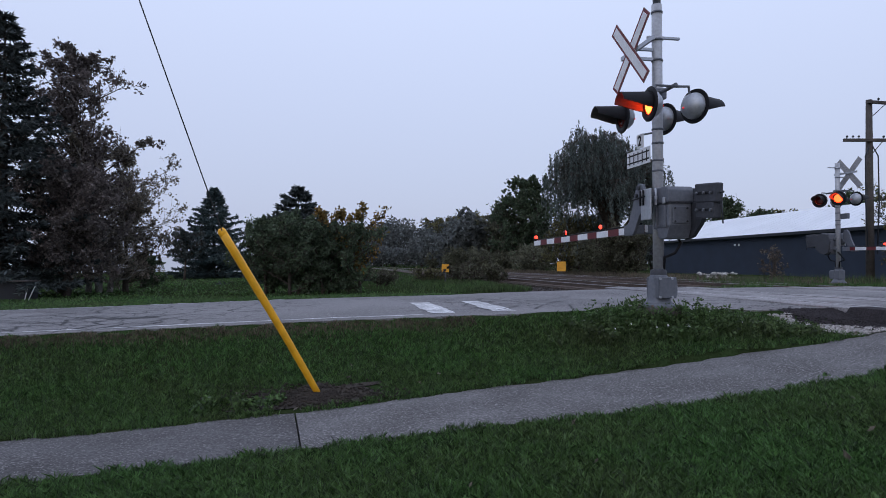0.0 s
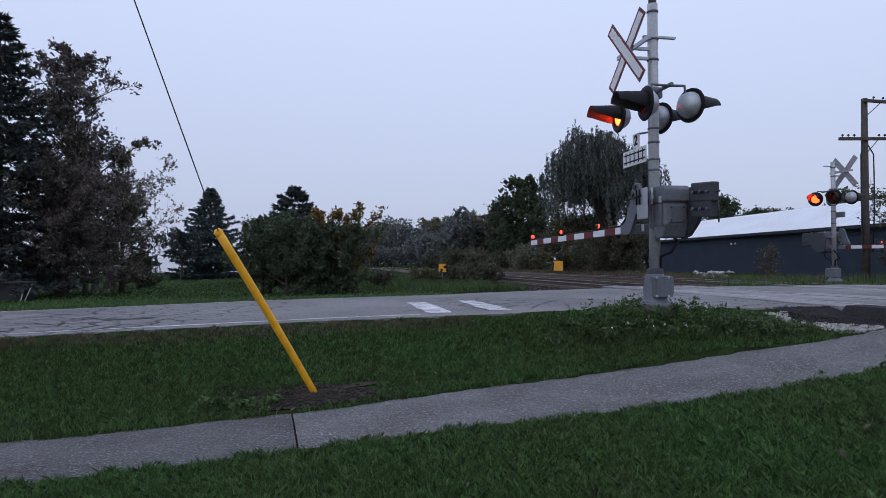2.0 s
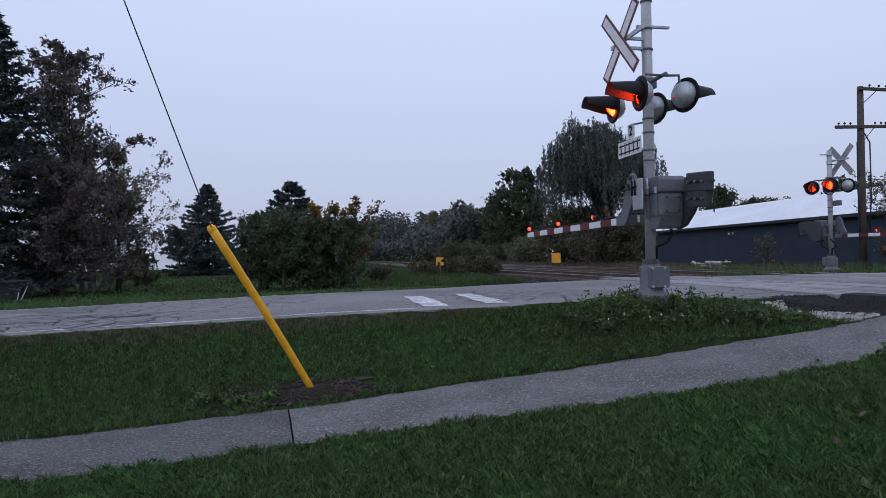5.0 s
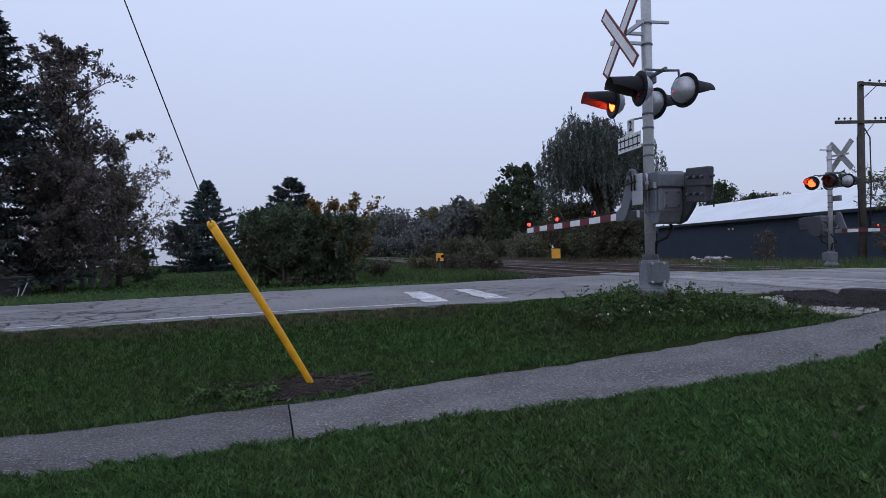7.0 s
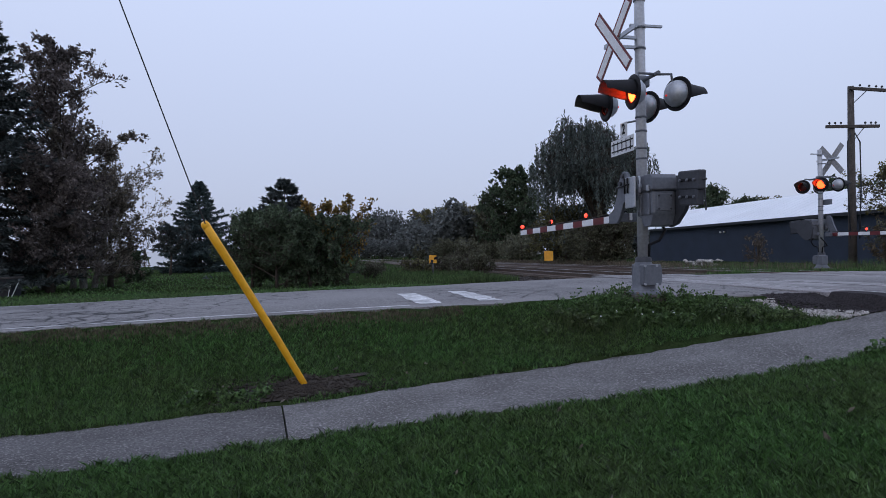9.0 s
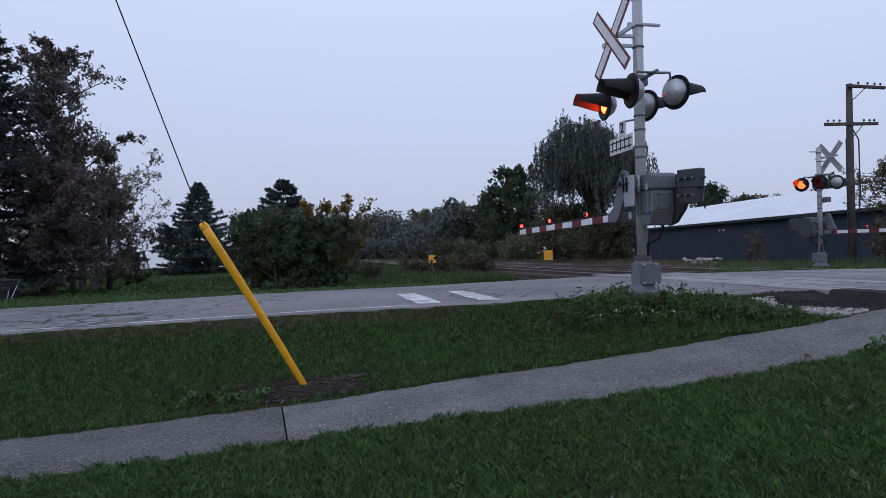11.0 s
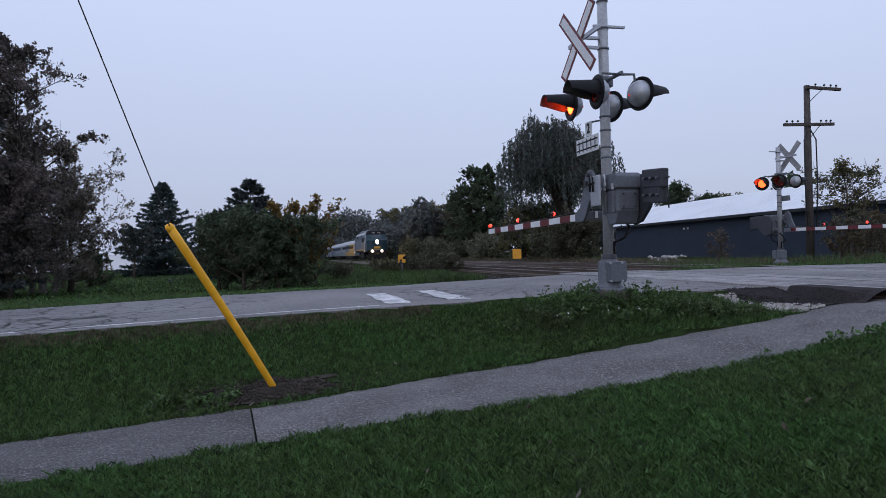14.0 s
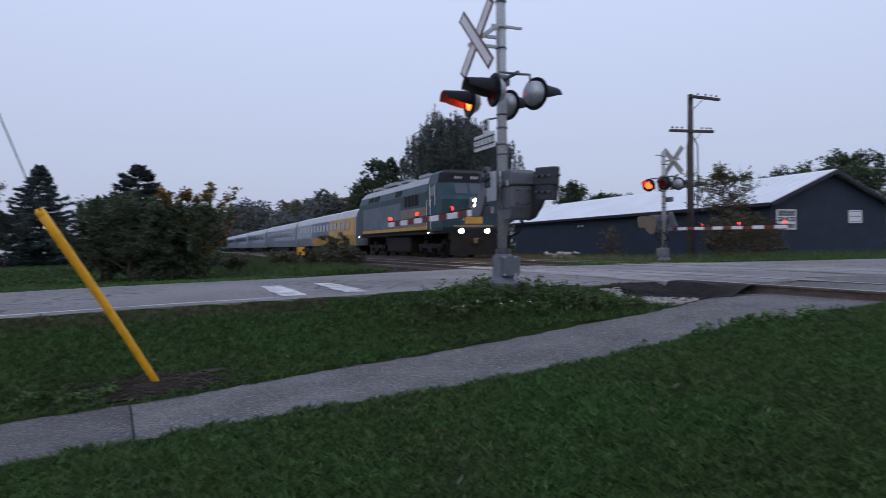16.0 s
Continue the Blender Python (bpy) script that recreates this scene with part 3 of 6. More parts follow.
def woods(name, spots, leaf, label, seed, per=2600, size=0.55):
    """A far wood: stems and leaf clumps of many trees in one object."""
    rng = np.random.default_rng(seed)
    t = empty(name, 0, 0, 0)
    bm = bmesh.new()
    vs, fs, n0 = [], [], 0
    for x, y, h, r in spots:
        z = 0.6
        tube(bm, [(x, y, z), (x, y, z + h * 0.8)], [0.25, 0.08], 5)
        c = []
        for i in range(44):
            d = rng.normal(0, 1, 3)
            d *= rng.uniform(0.5, 1) / np.linalg.norm(d)
            c.append((x + d[0] * r * 0.8, y + d[1] * r * 0.8, z + h * 0.55 + d[2] * h * 0.4))
        v, f = leaves(rng, c, 0.17 * r, per, size)
        v[:, 2] = np.maximum(v[:, 2], 0.6)
        vs.append(v)
        fs.append(f + n0)
        n0 += len(v)
    part("trunk", bm, M_BARK, t)
    fast("crown", np.concatenate(vs), np.concatenate(fs), leaf, t)
    return tagged(t, label, "woods", kind="stuff")


rw = random.Random(5)
woods("far_woods", [(-22 + i * 6.0 + rw.uniform(-2, 2), 215 + rw.uniform(-15, 40) + i * 0.5, rw.uniform(14, 17.5), rw.uniform(7, 10)) for i in range(-2, 13)], L_FARHAZE, "hazy line of distant autumn woods", 61)
woods("far_woods", [(3 - i * 1.6 + rw.uniform(-1, 1), 98 + i * 13, rw.uniform(7, 9.5), rw.uniform(3.5, 5)) for i in range(6)], L_FARHAZE, "hazy autumn woods along the railway", 63, 2200, 0.45)
woods("trackside_scrub", [(14.43 - 0.177 * (46 + 7 * i) + rw.uniform(4.2, 6.5), 46 + 7 * i, rw.uniform(2.2, 3.4), rw.uniform(1.6, 2.4)) for i in range(12)], L_OLIVE, "low brown-green scrub along the railway", 66, 2200, 0.16)
woods("far_woods", [(70 + i * 14, 150 + rw.uniform(-10, 20), rw.uniform(9, 12), 8) for i in range(10)], L_FARHAZE, "hazy line of distant autumn woods", 64)

woods("far_woods", [(-40 + i * 4.2 + rw.uniform(-1, 1), 196 + rw.uniform(-4, 4), rw.uniform(5, 7.5), rw.uniform(4, 6)) for i in range(14)], L_FARHAZE, "low hazy scrub before the distant woods", 65, 1500, 0.45)


# ---- the long shed ----
def shed():
    t = empty("long_shed", 27.2, 34.0, 0.0, 7)
    W, D, E, R, B = 9.4, 35.0, 4.05, 5.95, 0.75
    bm = bmesh.new()
    for (x, y, sx, sy) in ((W / 2, 0.1, W, 0.2), (W / 2, D - 0.1, W, 0.2), (0.1, D / 2, 0.2, D - 0.4), (W - 0.1, D / 2, 0.2, D - 0.4)):
        box(bm, pose(x, y, (B + E) / 2 - 0.2), sx, sy, E - B + 0.4)
    for y in (0.1, D - 0.1):
        extrude(bm, pose(0, y, 0, 90, 0, 0), [(0.02, E - 0.05), (W - 0.02, E - 0.05), (W / 2, R - 0.08)], 0.19)
    part("wall", bm, M_SIDING, t)
    rise = math.degrees(math.atan2(R - E, W / 2))
    sl = math.hypot(R - E, W / 2) + 0.45
    for side in (-1, 1):
        bm = bmesh.new()
        m = pose(W / 2, D / 2, R + 0.03, 0, side * rise, 0) @ Matrix.Translation((side * sl / 2, 0, 0))
        box(bm, m, sl, D + 0.9, 0.08)
        rf = part("roof", bm, M_ROOF, t, "pale ribbed metal roof")
        bm = bmesh.new()
        box(bm, pose(0, 0, 0), sl - 0.02, 0.03, 0.014)
        rib = bpy.data.meshes.new("rib")
        bm.to_mesh(rib)
        bm.free()
        rib.materials.append(M_ROOF)
        for k in range(43):
            ro = new("rib", rib)
            ro.parent = rf
            ro.matrix_basis = m @ Matrix.Translation((0, -D / 2 - 0.4 + k * (D + 0.8) / 42, 0.044))
        bm = bmesh.new()
        box(bm, m @ Matrix.Translation((0, -D / 2 - 0.47, -0.1)), sl, 0.05, 0.22)
        part("bargeboard", bm, M_DARKTRIM, t, "dark bargeboard")
    bm = bmesh.new()
    box(bm, pose(-0.42, D / 2, E - 0.22), 0.05, D + 0.8, 0.2)
    part("fascia", bm, M_DARKTRIM, t, "dark eave board")
    # vertical boards on the gable
    for k in range(31):
        x = 0.15 + k * 0.3
        top = E + (R - E) * (1 - abs(x - W / 2) / (W / 2)) - 0.12
        bm = bmesh.new()
        box(bm, pose(x, -0.012, (B + top) / 2), 0.05, 0.024, top - B)
        part("batten", bm, M_SIDING, t)
    for x, z, w, h, bars in ((1.15, 2.95, 1.5, 1.2, 6), (6.7, 3.15, 1.1, 0.8, 3)):
        bm = bmesh.new()
        box(bm, pose(x, -0.045, z), w, 0.04, h, 0.01)
        sg = part("sign_board" if bars > 3 else "window", bm, M_TRIMW, t, "white board lettered in black" if bars > 3 else "white-framed window with horizontal bars")
        if bars == 3:
            for q in range(bars):
                bm = bmesh.new()
                box(bm, pose(x, -0.07, z + h * (0.38 - 0.76 * q / (bars - 1))), w * 0.82, 0.006, h * 0.05)
                part("bar", bm, M_SIGNBLUE, sg)
        else:
            # one readable word between two rows of plain bars
            for row, n, hh in ((0.31, 6, 0.27), (-0.33, 8, 0.2)):
                for q in range(n):
                    bm = bmesh.new()
                    box(bm, pose(x + w * 0.86 * ((q + 0.5) / n - 0.5), -0.07, z + h * row), w * 0.86 / n * 0.74, 0.006, h * hh)
                    part("bar", bm, M_DARKTRIM, sg)
            fc = bpy.data.curves.new("word", "FONT")
            fc.body = "SERVICES"
            fc.size = 0.33
            fc.align_x, fc.align_y = "CENTER", "CENTER"
            fc.extrude, fc.offset = 0.003, 0.012
            fc.materials.append(M_DARKTRIM)
            fo = new("word", fc)
            fo.parent = sg
            fo.matrix_basis = pose(x, -0.07, z, 90, 0, 0)
    for dy in (21.0, 21.6):
        bm = bmesh.new()
        box(bm, pose(-0.06, dy, 3.2), 0.1, 0.16, 0.16, 0.02)
        part("wall_lamp", bm, M_TRIMW, t)
    return tagged(t, "long slate-blue shed with pale metal roof", "shed")


M_SIGNBLUE = mat("faded_blue_print", (0.20, 0.26, 0.42), 0.7, 0.2, 4, 40, 0)
shed()


# ---- utility pole ----
def utility_pole():
    x, y = 18.1, 28.0
    z0 = float(ground_z(x, y)) - 0.05
    t = empty("utility_pole", x, y, z0)
    H = 8.62 - z0
    bm = bmesh.new()
    tube(bm, [(0, 0, 0), (0.02, 0, H * 0.5), (0.05, 0, H)], [0.17, 0.15, 0.12], 14)
    part("pole", bm, M_POLEWOOD, t)
    for z, a, b in ((6.87 - z0, -1.15, 1.15), (8.45 - z0, -0.1, 1.5)):
        bm = bmesh.new()
        box(bm, pose((a + b) / 2, -0.16, z, 0, 4 if a > -0.5 else 0, 0), b - a, 0.11, 0.13, 0.01)
        c = part("crossarm", bm, M_POLEWOOD, t)
        for q in ((-1.0, -0.75, -0.5, 0.55, 0.8, 1.0) if a < -0.5 else (0.35, 0.75, 1.05, 1.3)):
            bm = bmesh.new()
            zz = z + 0.06 - (0.07 * (q - 0.7) if a > -0.5 else 0)
            lathe(bm, pose(q, -0.16, zz), [(0.012, 0), (0.012, 0.05), (0.045, 0.06), (0.05, 0.1), (0.03, 0.13), (0.001, 0.15)], 8)
            part("insulator", bm, M_DARKTRIM, c)
        bm = bmesh.new()
        tube(bm, [(0.55 if a < -0.5 else 0.7, -0.16, z), (0.06, -0.1, z - 0.6)], 0.018, 5)
        part("brace", bm, M_WIRE, t)
    for dx in (-0.24, 0.3):
        bm = bmesh.new()
        tube(bm, [(dx * 0.3, -0.15, 6.6 - z0), (dx, -0.17, 6.2 - z0), (dx * 1.05, -0.17, 4.2 - z0), (dx * 0.7, -0.16, 1.4)], 0.028, 6)
        part("riser_cable", bm, M_DARKTRIM, t)
    return tagged(t, "weathered wooden utility pole with two crossarms", "utility pole")


utility_pole()


# ---- leaning guard and its guy wire ----
def guy_guard():
    t = empty("guy_guard", -1.417, 7.6, 0.155)
    a, b = Vector((0.04, 0.03, -0.1)), Vector((-2.30 + 1.417, 6.9 - 7.6, 1.97 - 0.155))
    bm = bmesh.new()
    d = (b - a).normalized()
    n = 10
    pts = [a.lerp(b, k / n) + Vector((0.015 * math.sin(math.pi * k / n), 0, 0)) for k in range(n + 1)]
    tube(bm, pts, [0.037 + 0.008 * k / n for k in range(n)] + [0.044], 14, cap=True)
    part("guard", bm, M_YELLOW, t, "yellow plastic guard")
    bm = bmesh.new()
    tube(bm, [b - d * 0.06, b + d * 0.02, b + d * 0.05], [0.043, 0.045, 0.03], 14)
    part("cap", bm, M_YELLOW, t)
    return tagged(t, "leaning yellow guy-wire guard standing in bare dirt", "wire guard")


guy_guard()
bm = bmesh.new()
tube(bm, [(-2.28, 6.92, 1.9), (-2.60, 5.62, 3.9), (-3.35, 2.5, 8.7)], 0.0065, 6)
w = obj("guy_wire", bm, M_WIRE)
tagged(w, "thin steel guy wire running up from the yellow guard", "wire")
bm = bmesh.new()
tube(bm, [(-1.417, 7.6, 0.16), (-2.28, 6.92, 1.9)], 0.0055, 6)
part("lower_wire", bm, M_WIRE, w)


# glowing sky-coloured sheet that stands in for the mist beyond the field
mist_m = bpy.data.materials.new("glowing_mist_sheet")
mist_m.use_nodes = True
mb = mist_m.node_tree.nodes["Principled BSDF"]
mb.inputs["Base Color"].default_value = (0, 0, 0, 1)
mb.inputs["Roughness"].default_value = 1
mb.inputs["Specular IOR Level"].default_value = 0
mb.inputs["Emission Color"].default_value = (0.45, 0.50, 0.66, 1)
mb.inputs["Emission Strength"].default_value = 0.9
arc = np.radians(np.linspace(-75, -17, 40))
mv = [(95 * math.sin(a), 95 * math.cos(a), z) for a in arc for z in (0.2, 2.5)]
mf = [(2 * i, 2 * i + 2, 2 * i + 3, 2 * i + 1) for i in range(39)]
tagged(raw("backdrop", mv, mf, mist_m), "glowing sheet standing in for pale mist over the far field", "backdrop", kind="structure")


# low dark box and two pale stakes under the roadside spruce
def storage_box():
    x, y = -13.6, 19.6
    t = empty("storage_box", x, y, float(ground_z(x, y)) - 0.03, 10)
    bm = bmesh.new()
    box(bm, pose(0, 0, 0.28), 2.6, 0.9, 0.56, 0.02)
    part("body", bm, M_DARKTRIM, t)
    bm = bmesh.new()
    box(bm, pose(0, 0, 0.585), 2.7, 1.0, 0.05, 0.01)
    part("lid", bm, M_POLEWOOD, t)
    tagged(t, "low dark storage box under the roadside trees", "box")


storage_box()
for dx, lean in ((0.0, 0.1), (0.09, 0.22)):
    sx, sy = -12.15 + dx, 19.2
    bm = bmesh.new()
    tube(bm, [(0, 0, -0.05), (lean, 0, 0.42)], 0.014, 6)
    st = obj("garden_stake", bm, M_TRIMW)
    st.matrix_basis = pose(sx, sy, float(ground_z(sx, sy)))
    tagged(st, "thin pale stake leaning beside the road", "stake", "garden stakes")


# ---- railway ----
RAIL_Z = 0.985
TRACKS = (14.43, 9.3)  # where each track's centre line meets the x axis
TRACK_TURN = math.degrees(math.atan(0.177))


def track_pose(c, y, z=0.0, dx=0.0):
    """On a track's centre line, with local y along the track."""
    return pose(c - 0.177 * y, y, z, 0, 0, TRACK_TURN) @ Matrix.Translation((dx, 0, 0))


def rail_level(y):
    return RAIL_Z - 0.0018 * max(0.0, y - 22)


def track(c, label):
    t = empty("railway_track", c - 0.177 * 20, 20, 0, TRACK_TURN)
    inv = t.matrix_basis.inverted()
    ys = [-40, -10, 2, 8, 14, 20, 30, 45, 60, 90, 130, 200, 320]
    for s in (-0.7525, 0.7525):
        bm = bmesh.new()
        prof = [(-0.065, -0.16), (0.065, -0.16), (0.065, -0.145), (0.012, -0.12), (0.012, -0.045), (0.036, -0.035), (0.036, -0.004), (0.03, 0), (-0.03, 0), (-0.036, -0.004), (-0.036, -0.035), (-0.012, -0.045), (-0.012, -0.12), (-0.065, -0.145)]
        rings = []
        for y in ys:
            m = inv @ track_pose(c, y, rail_level(y), s)
            rings.append([bm.verts.new(m @ Vector((px, 0, pz))) for px, pz in prof])
        for r0, r1 in zip(rings, rings[1:]):
            for j in range(len(prof)):
                f = bm.faces.new((r0[j], r0[(j + 1) % len(prof)], r1[(j + 1) % len(prof)], r1[j]))
                f.material_index = 1 if 6 <= j <= 8 else 0
        part("rail", bm, [M_RAIL, M_RAILTOP], t)
    bm = bmesh.new()
    box(bm, pose(0, 0, 0), 2.6, 0.22, 0.18, 0.012)
    me = bpy.data.meshes.new("sleeper")
    bm.to_mesh(me)
    bm.free()
    me.materials.append(M_SLEEPER)
    y = 18.2
    while y < 70:
        s = new("sleeper", me)
        s.parent = t
        s.matrix_basis = inv @ track_pose(c, y, rail_level(y) - 0.25, rw.uniform(-0.04, 0.04)) @ pose(0, 0, 0, 0, 0, rw.uniform(-1.5, 1.5))
        y += 0.6
    return tagged(t, label, "railway track", "railway tracks")


for c in TRACKS:
    track(c, "steel rails on dark wooden ties in ballast")

# ballast bed and its loose stones
verts, faces = [], []
ys = np.concatenate([np.arange(17.0, 60, 1.0), np.arange(60, 330, 15)])
offs = [(-3.2, -0.42), (-1.9, -0.25), (0, -0.23), (2.6, -0.30), (5.1, -0.23), (6.9, -0.25), (8.5, -0.42)]
for y in ys:
    for dx, dz in offs:
        p = track_pose(TRACKS[1], y, rail_level(y), dx).translation
        verts.append((p.x, p.y, p.z + dz + 0.015 * noise.noise((p.x * 3, p.y * 3, 0))))
k = len(offs)
faces = [(i * k + j, i * k + j + 1, (i + 1) * k + j + 1, (i + 1) * k + j) for i in range(len(ys) - 1) for j in range(k - 1)]
bed = raw("ballast_bed", verts, faces, M_BALLAST)
tagged(bed, "brown-grey ballast bed under the tracks", "ballast", kind="structure")


def pebbles(name, rng, pts, size, material, label):
    """Rough stones, each a squashed octahedron."""
    n = len(pts)
    base = np.array([(1, 0, 0), (-1, 0, 0), (0, 1, 0), (0, -1, 0), (0, 0, 1), (0, 0, -1)], float)
    tri = np.array([(0, 2, 4), (2, 1, 4), (1, 3, 4), (3, 0, 4), (2, 0, 5), (1, 2, 5), (3, 1, 5), (0, 3, 5)])
    s = size * rng.uniform(0.5, 1.4, (n, 1, 3))
    a = rng.uniform(0, 6.28, n)
    v = base[None] * s * rng.uniform(0.75, 1.25, (n, 6, 1))
    ca, sa = np.cos(a)[:, None], np.sin(a)[:, None]
    v = np.stack([v[..., 0] * ca - v[..., 1] * sa, v[..., 0] * sa + v[..., 1] * ca, v[..., 2] * 0.7], -1) + np.asarray(pts)[:, None, :]
    f = (tri[None] + np.arange(n)[:, None, None] * 6).reshape(-1, 3)
    ob = fast(name, v, f, material)
    return tagged(ob, label, "stones", kind="stuff")


rng = np.random.default_rng(71)
pts = []
for i in range(9000):
    y = 18.5 + 40 * rng.uniform() ** 1.6
    dx = rng.uniform(-2.8, 7.9)
    p = track_pose(TRACKS[1], y, rail_level(y) - 0.225, dx).translation
    pts.append(tuple(p))
pebbles("ballast_stones", rng, pts, 0.05, M_BALLAST, "loose brown-grey ballast stones between the ties")

# crossing slabs between the rails, in the road
for c in TRACKS:
    t = empty("level_crossing", c - 0.177 * 14, 14, 0, TRACK_TURN)
    inv = t.matrix_basis.inverted()
    me = {}
    for w in (1.30, 0.55):
        bm = bmesh.new()
        box(bm, pose(0, 0, 0), w, 2.38, 0.16, 0.012)
        d = bpy.data.meshes.new("panel")
        bm.to_mesh(d)
        bm.free()
        d.materials.append(M_CONC)
        me[w] = d
    for i in range(4):
        y = 10.6 + i * 2.4
        for w, dx in ((1.30, 0), (0.55, 1.1), (0.55, -1.1)):
            p = new("panel", me[w])
            p.parent = t
            p.matrix_basis = inv @ track_pose(c, y, RAIL_Z - 0.083 + rw.uniform(-0.004, 0.006), dx)
    # black strips beside the rails stand in for the shade in the flangeway gaps
    for dx in (-0.683, 0.683, -0.808, 0.808):
        bm = bmesh.new()
        box(bm, pose(0, 0, 0), 0.052, 9.6, 0.05, 0.004)
        st = part("flangeway_shade", bm, M_TARSHADE, t, "black strip standing in for the shaded flangeway gap")
        st.matrix_basis = inv @ track_pose(c, 14.2, RAIL_Z - 0.03, dx)
    tagged(t, "worn concrete crossing panels between the rails", "level crossing", "level crossings")

# dark patch of asphalt along the near rail, and pale stones beside it
pv, pf = [], []
us = np.arange(6.9, 9.3, 0.15)
for i, u in enumerate(us):
    v1 = float(near_edge(u)) + 0.03
    for k in range(6):
        v = v1 - 0.85 * min(1.0, (u - 6.8) / 0.8) * (1 - k / 5) * (1 + 0.15 * math.sin(u * 3.1))
        x, y = to_xy(u, v)
        pv.append((x, y, max(float(ground_z(x, y)) + 0.014, float(road_z(u)) - 0.07 if k == 5 else -1)))
    if i:
        for k in range(5):
            o = (i - 1) * 6 + k
            pf.append((o, o + 6, o + 7, o + 1))
dp = raw("dark_patch", pv, pf, M_DARKPAVE)
tagged(dp, "dark asphalt along the road edge", "asphalt", kind="structure")
# the same asphalt ramps up against the outer side of the near rail
pv, pf = [], []
for i in range(9):
    y = 9.0 + i * 0.15
    for k, dx in enumerate((-0.795, -0.92, -1.05, -1.16, -1.25) if y < 9.3 else (-0.795, -1.0, -1.2, -1.39, -1.5)):
        p = track_pose(TRACKS[1], y, 0, dx).translation
        low = max(float(walk_z(p.x)), float(ground_z(p.x, p.y)))
        top = RAIL_Z - 0.008 + (0.02 if y > 9.3 and 0 < k < 4 else 0.0)
        s = (0, 0.12, 0.4, 0.8, 1.0)[k] if y < 9.3 else (0, 0, 0, 0, 1.0)[k]
        pv.append((p.x, p.y, top + (low + 0.004 - top) * s + 0.008 * noise.noise((p.x * 5, p.y * 5, 0))))
    if i:
        for k in range(4):
            o = (i - 1) * 5 + k
            pf.append((o, o + 1, o + 6, o + 5))
dp = raw("dark_ramp", pv, pf, M_DARKPAVE)
tagged(dp, "dark worn asphalt ramped against the near rail", "asphalt", kind="structure")
rng = np.random.default_rng(72)
pts = []
for i in range(5200):
    x, y = rng.uniform(4.95, 8.0), rng.uniform(8.5, 10.1)
    off = x - 5.06 - (9.7 - y) * 0.5
    if off < -0.05 or y < walk_y(x) + WALK_W + float(pad(x, 0.12)) - 0.02 or off > 0.42 + 0.22 * math.sin(y * 5):
        continue
    pts.append((x, y, float(ground_z(x, y)) + 0.012))
pebbles("gravel", rng, pts, 0.026, M_STONE, "pale crushed gravel at the edge of the walk")

pts = []
for i in range(6000):
    x, y = rng.uniform(5.2, 8.2), rng.uniform(8.5, 10.3)
    off = x - 5.06 - (9.7 - y) * 0.5
    if off > 0.3 + 0.2 * math.sin(y * 5) and y > walk_y(x) + WALK_W + float(pad(x, 0.12)):
        pts.append((x, y, float(ground_z(x, y)) + 0.008))
pebbles("crushed_asphalt", rng, pts, 0.026, M_DARKPAVE, "dark crushed asphalt between the gravel and the road")

# ---- yellow trackside markers ----
def marker(x, y, z, size, label, bush=False):
    z0 = float(ground_z(x, y)) - 0.05
    t = empty("trackside_marker", x, y, z0)
    bm = bmesh.new()
    tube(bm, [(0, 0.03, 0), (0, 0.03, z - z0)], 0.025, 8)
    part("post", bm, M_WIRE, t)
    bm = bmesh.new()
    box(bm, pose(0, 0, z - z0), size, 0.02, size * 1.1, 0.006)
    pl = part("plate", bm, M_SIGNYELLOW, t)
    if bush:
        for q in range(5):
            bm = bmesh.new()
            box(bm, pose(rw.uniform(-0.2, 0.2), -0.014, z - z0 + rw.uniform(-0.2, 0.2)), 0.1, 0.006, 0.08)
            part("mark", bm, M_DARKTRIM, pl)
    tagged(t, label, "marker sign")


M_SIGNYELLOW = mat("faded_yellow_plate", (0.75, 0.36, 0.04), 0.5, 0.2, 4, 30, 0.05)
marker(7.35, 41.0, 1.47, 0.55, "square yellow plate on a short trackside post")
marker(0.1, 27.0, 1.46, 0.30, "yellow plate with black marks beside the track", True)


# ---- sidewalk, road marks, cracks ----
# darker tone for the slabs left of the joint at x = -1.17
M_WALKDARK = mat("darker_aggregate_walk", (0.115, 0.111, 0.114), 0.95, 0.5, 1.1, 40, 1.0, tint=(0.07, 0.066, 0.064), spec=0.1, speck=((0.24, 0.23, 0.23), 48))
walk_top = empty("sidewalk", 0, 0, 0)
tagged(walk_top, "worn grey aggregate sidewalk between two lawns", "sidewalk", kind="structure")
joints = [-30, -14, -5.6, -1.17, 7.0, 15.0]
for a, b in zip(joints, joints[1:]):
    vs, fs = [], []
    xs = np.linspace(a + 0.008, b - 0.008, max(3, int((b - a) / 0.25)))
    sl = 0.26 if a > -10 else 0.2
    for i, x in enumerate(xs):
        e0, e1 = 0.014 * noise.noise((x * 2.2, 0, 0)), 0.014 * noise.noise((x * 2.2, 9, 0))
        e0 -= float(pad(x, 0.35))
        e1 += float(pad(x, 0.12))
        for q, dz in ((e0, -0.12), (e0, -0.004), (WALK_W * 0.5, 0.012), (WALK_W + e1, -0.004), (WALK_W + e1, -0.12)):
            vs.append((x - 0.26 * q, walk_y(x) + q, float(walk_z(x - 0.26 * q)) + dz + 0.006 * noise.noise((x, q, 3))))
        if i:
            for j in range(4):
                o = (i - 1) * 5 + j
                fs.append((o, o + 5, o + 6, o + 1))
    n = len(xs) - 1
    fs += [(0, 1, 2, 3, 4), tuple(n * 5 + j for j in (4, 3, 2, 1, 0))]
    raw("slab", vs, fs, M_WALK if a > -2 else M_WALKDARK, walk_top)


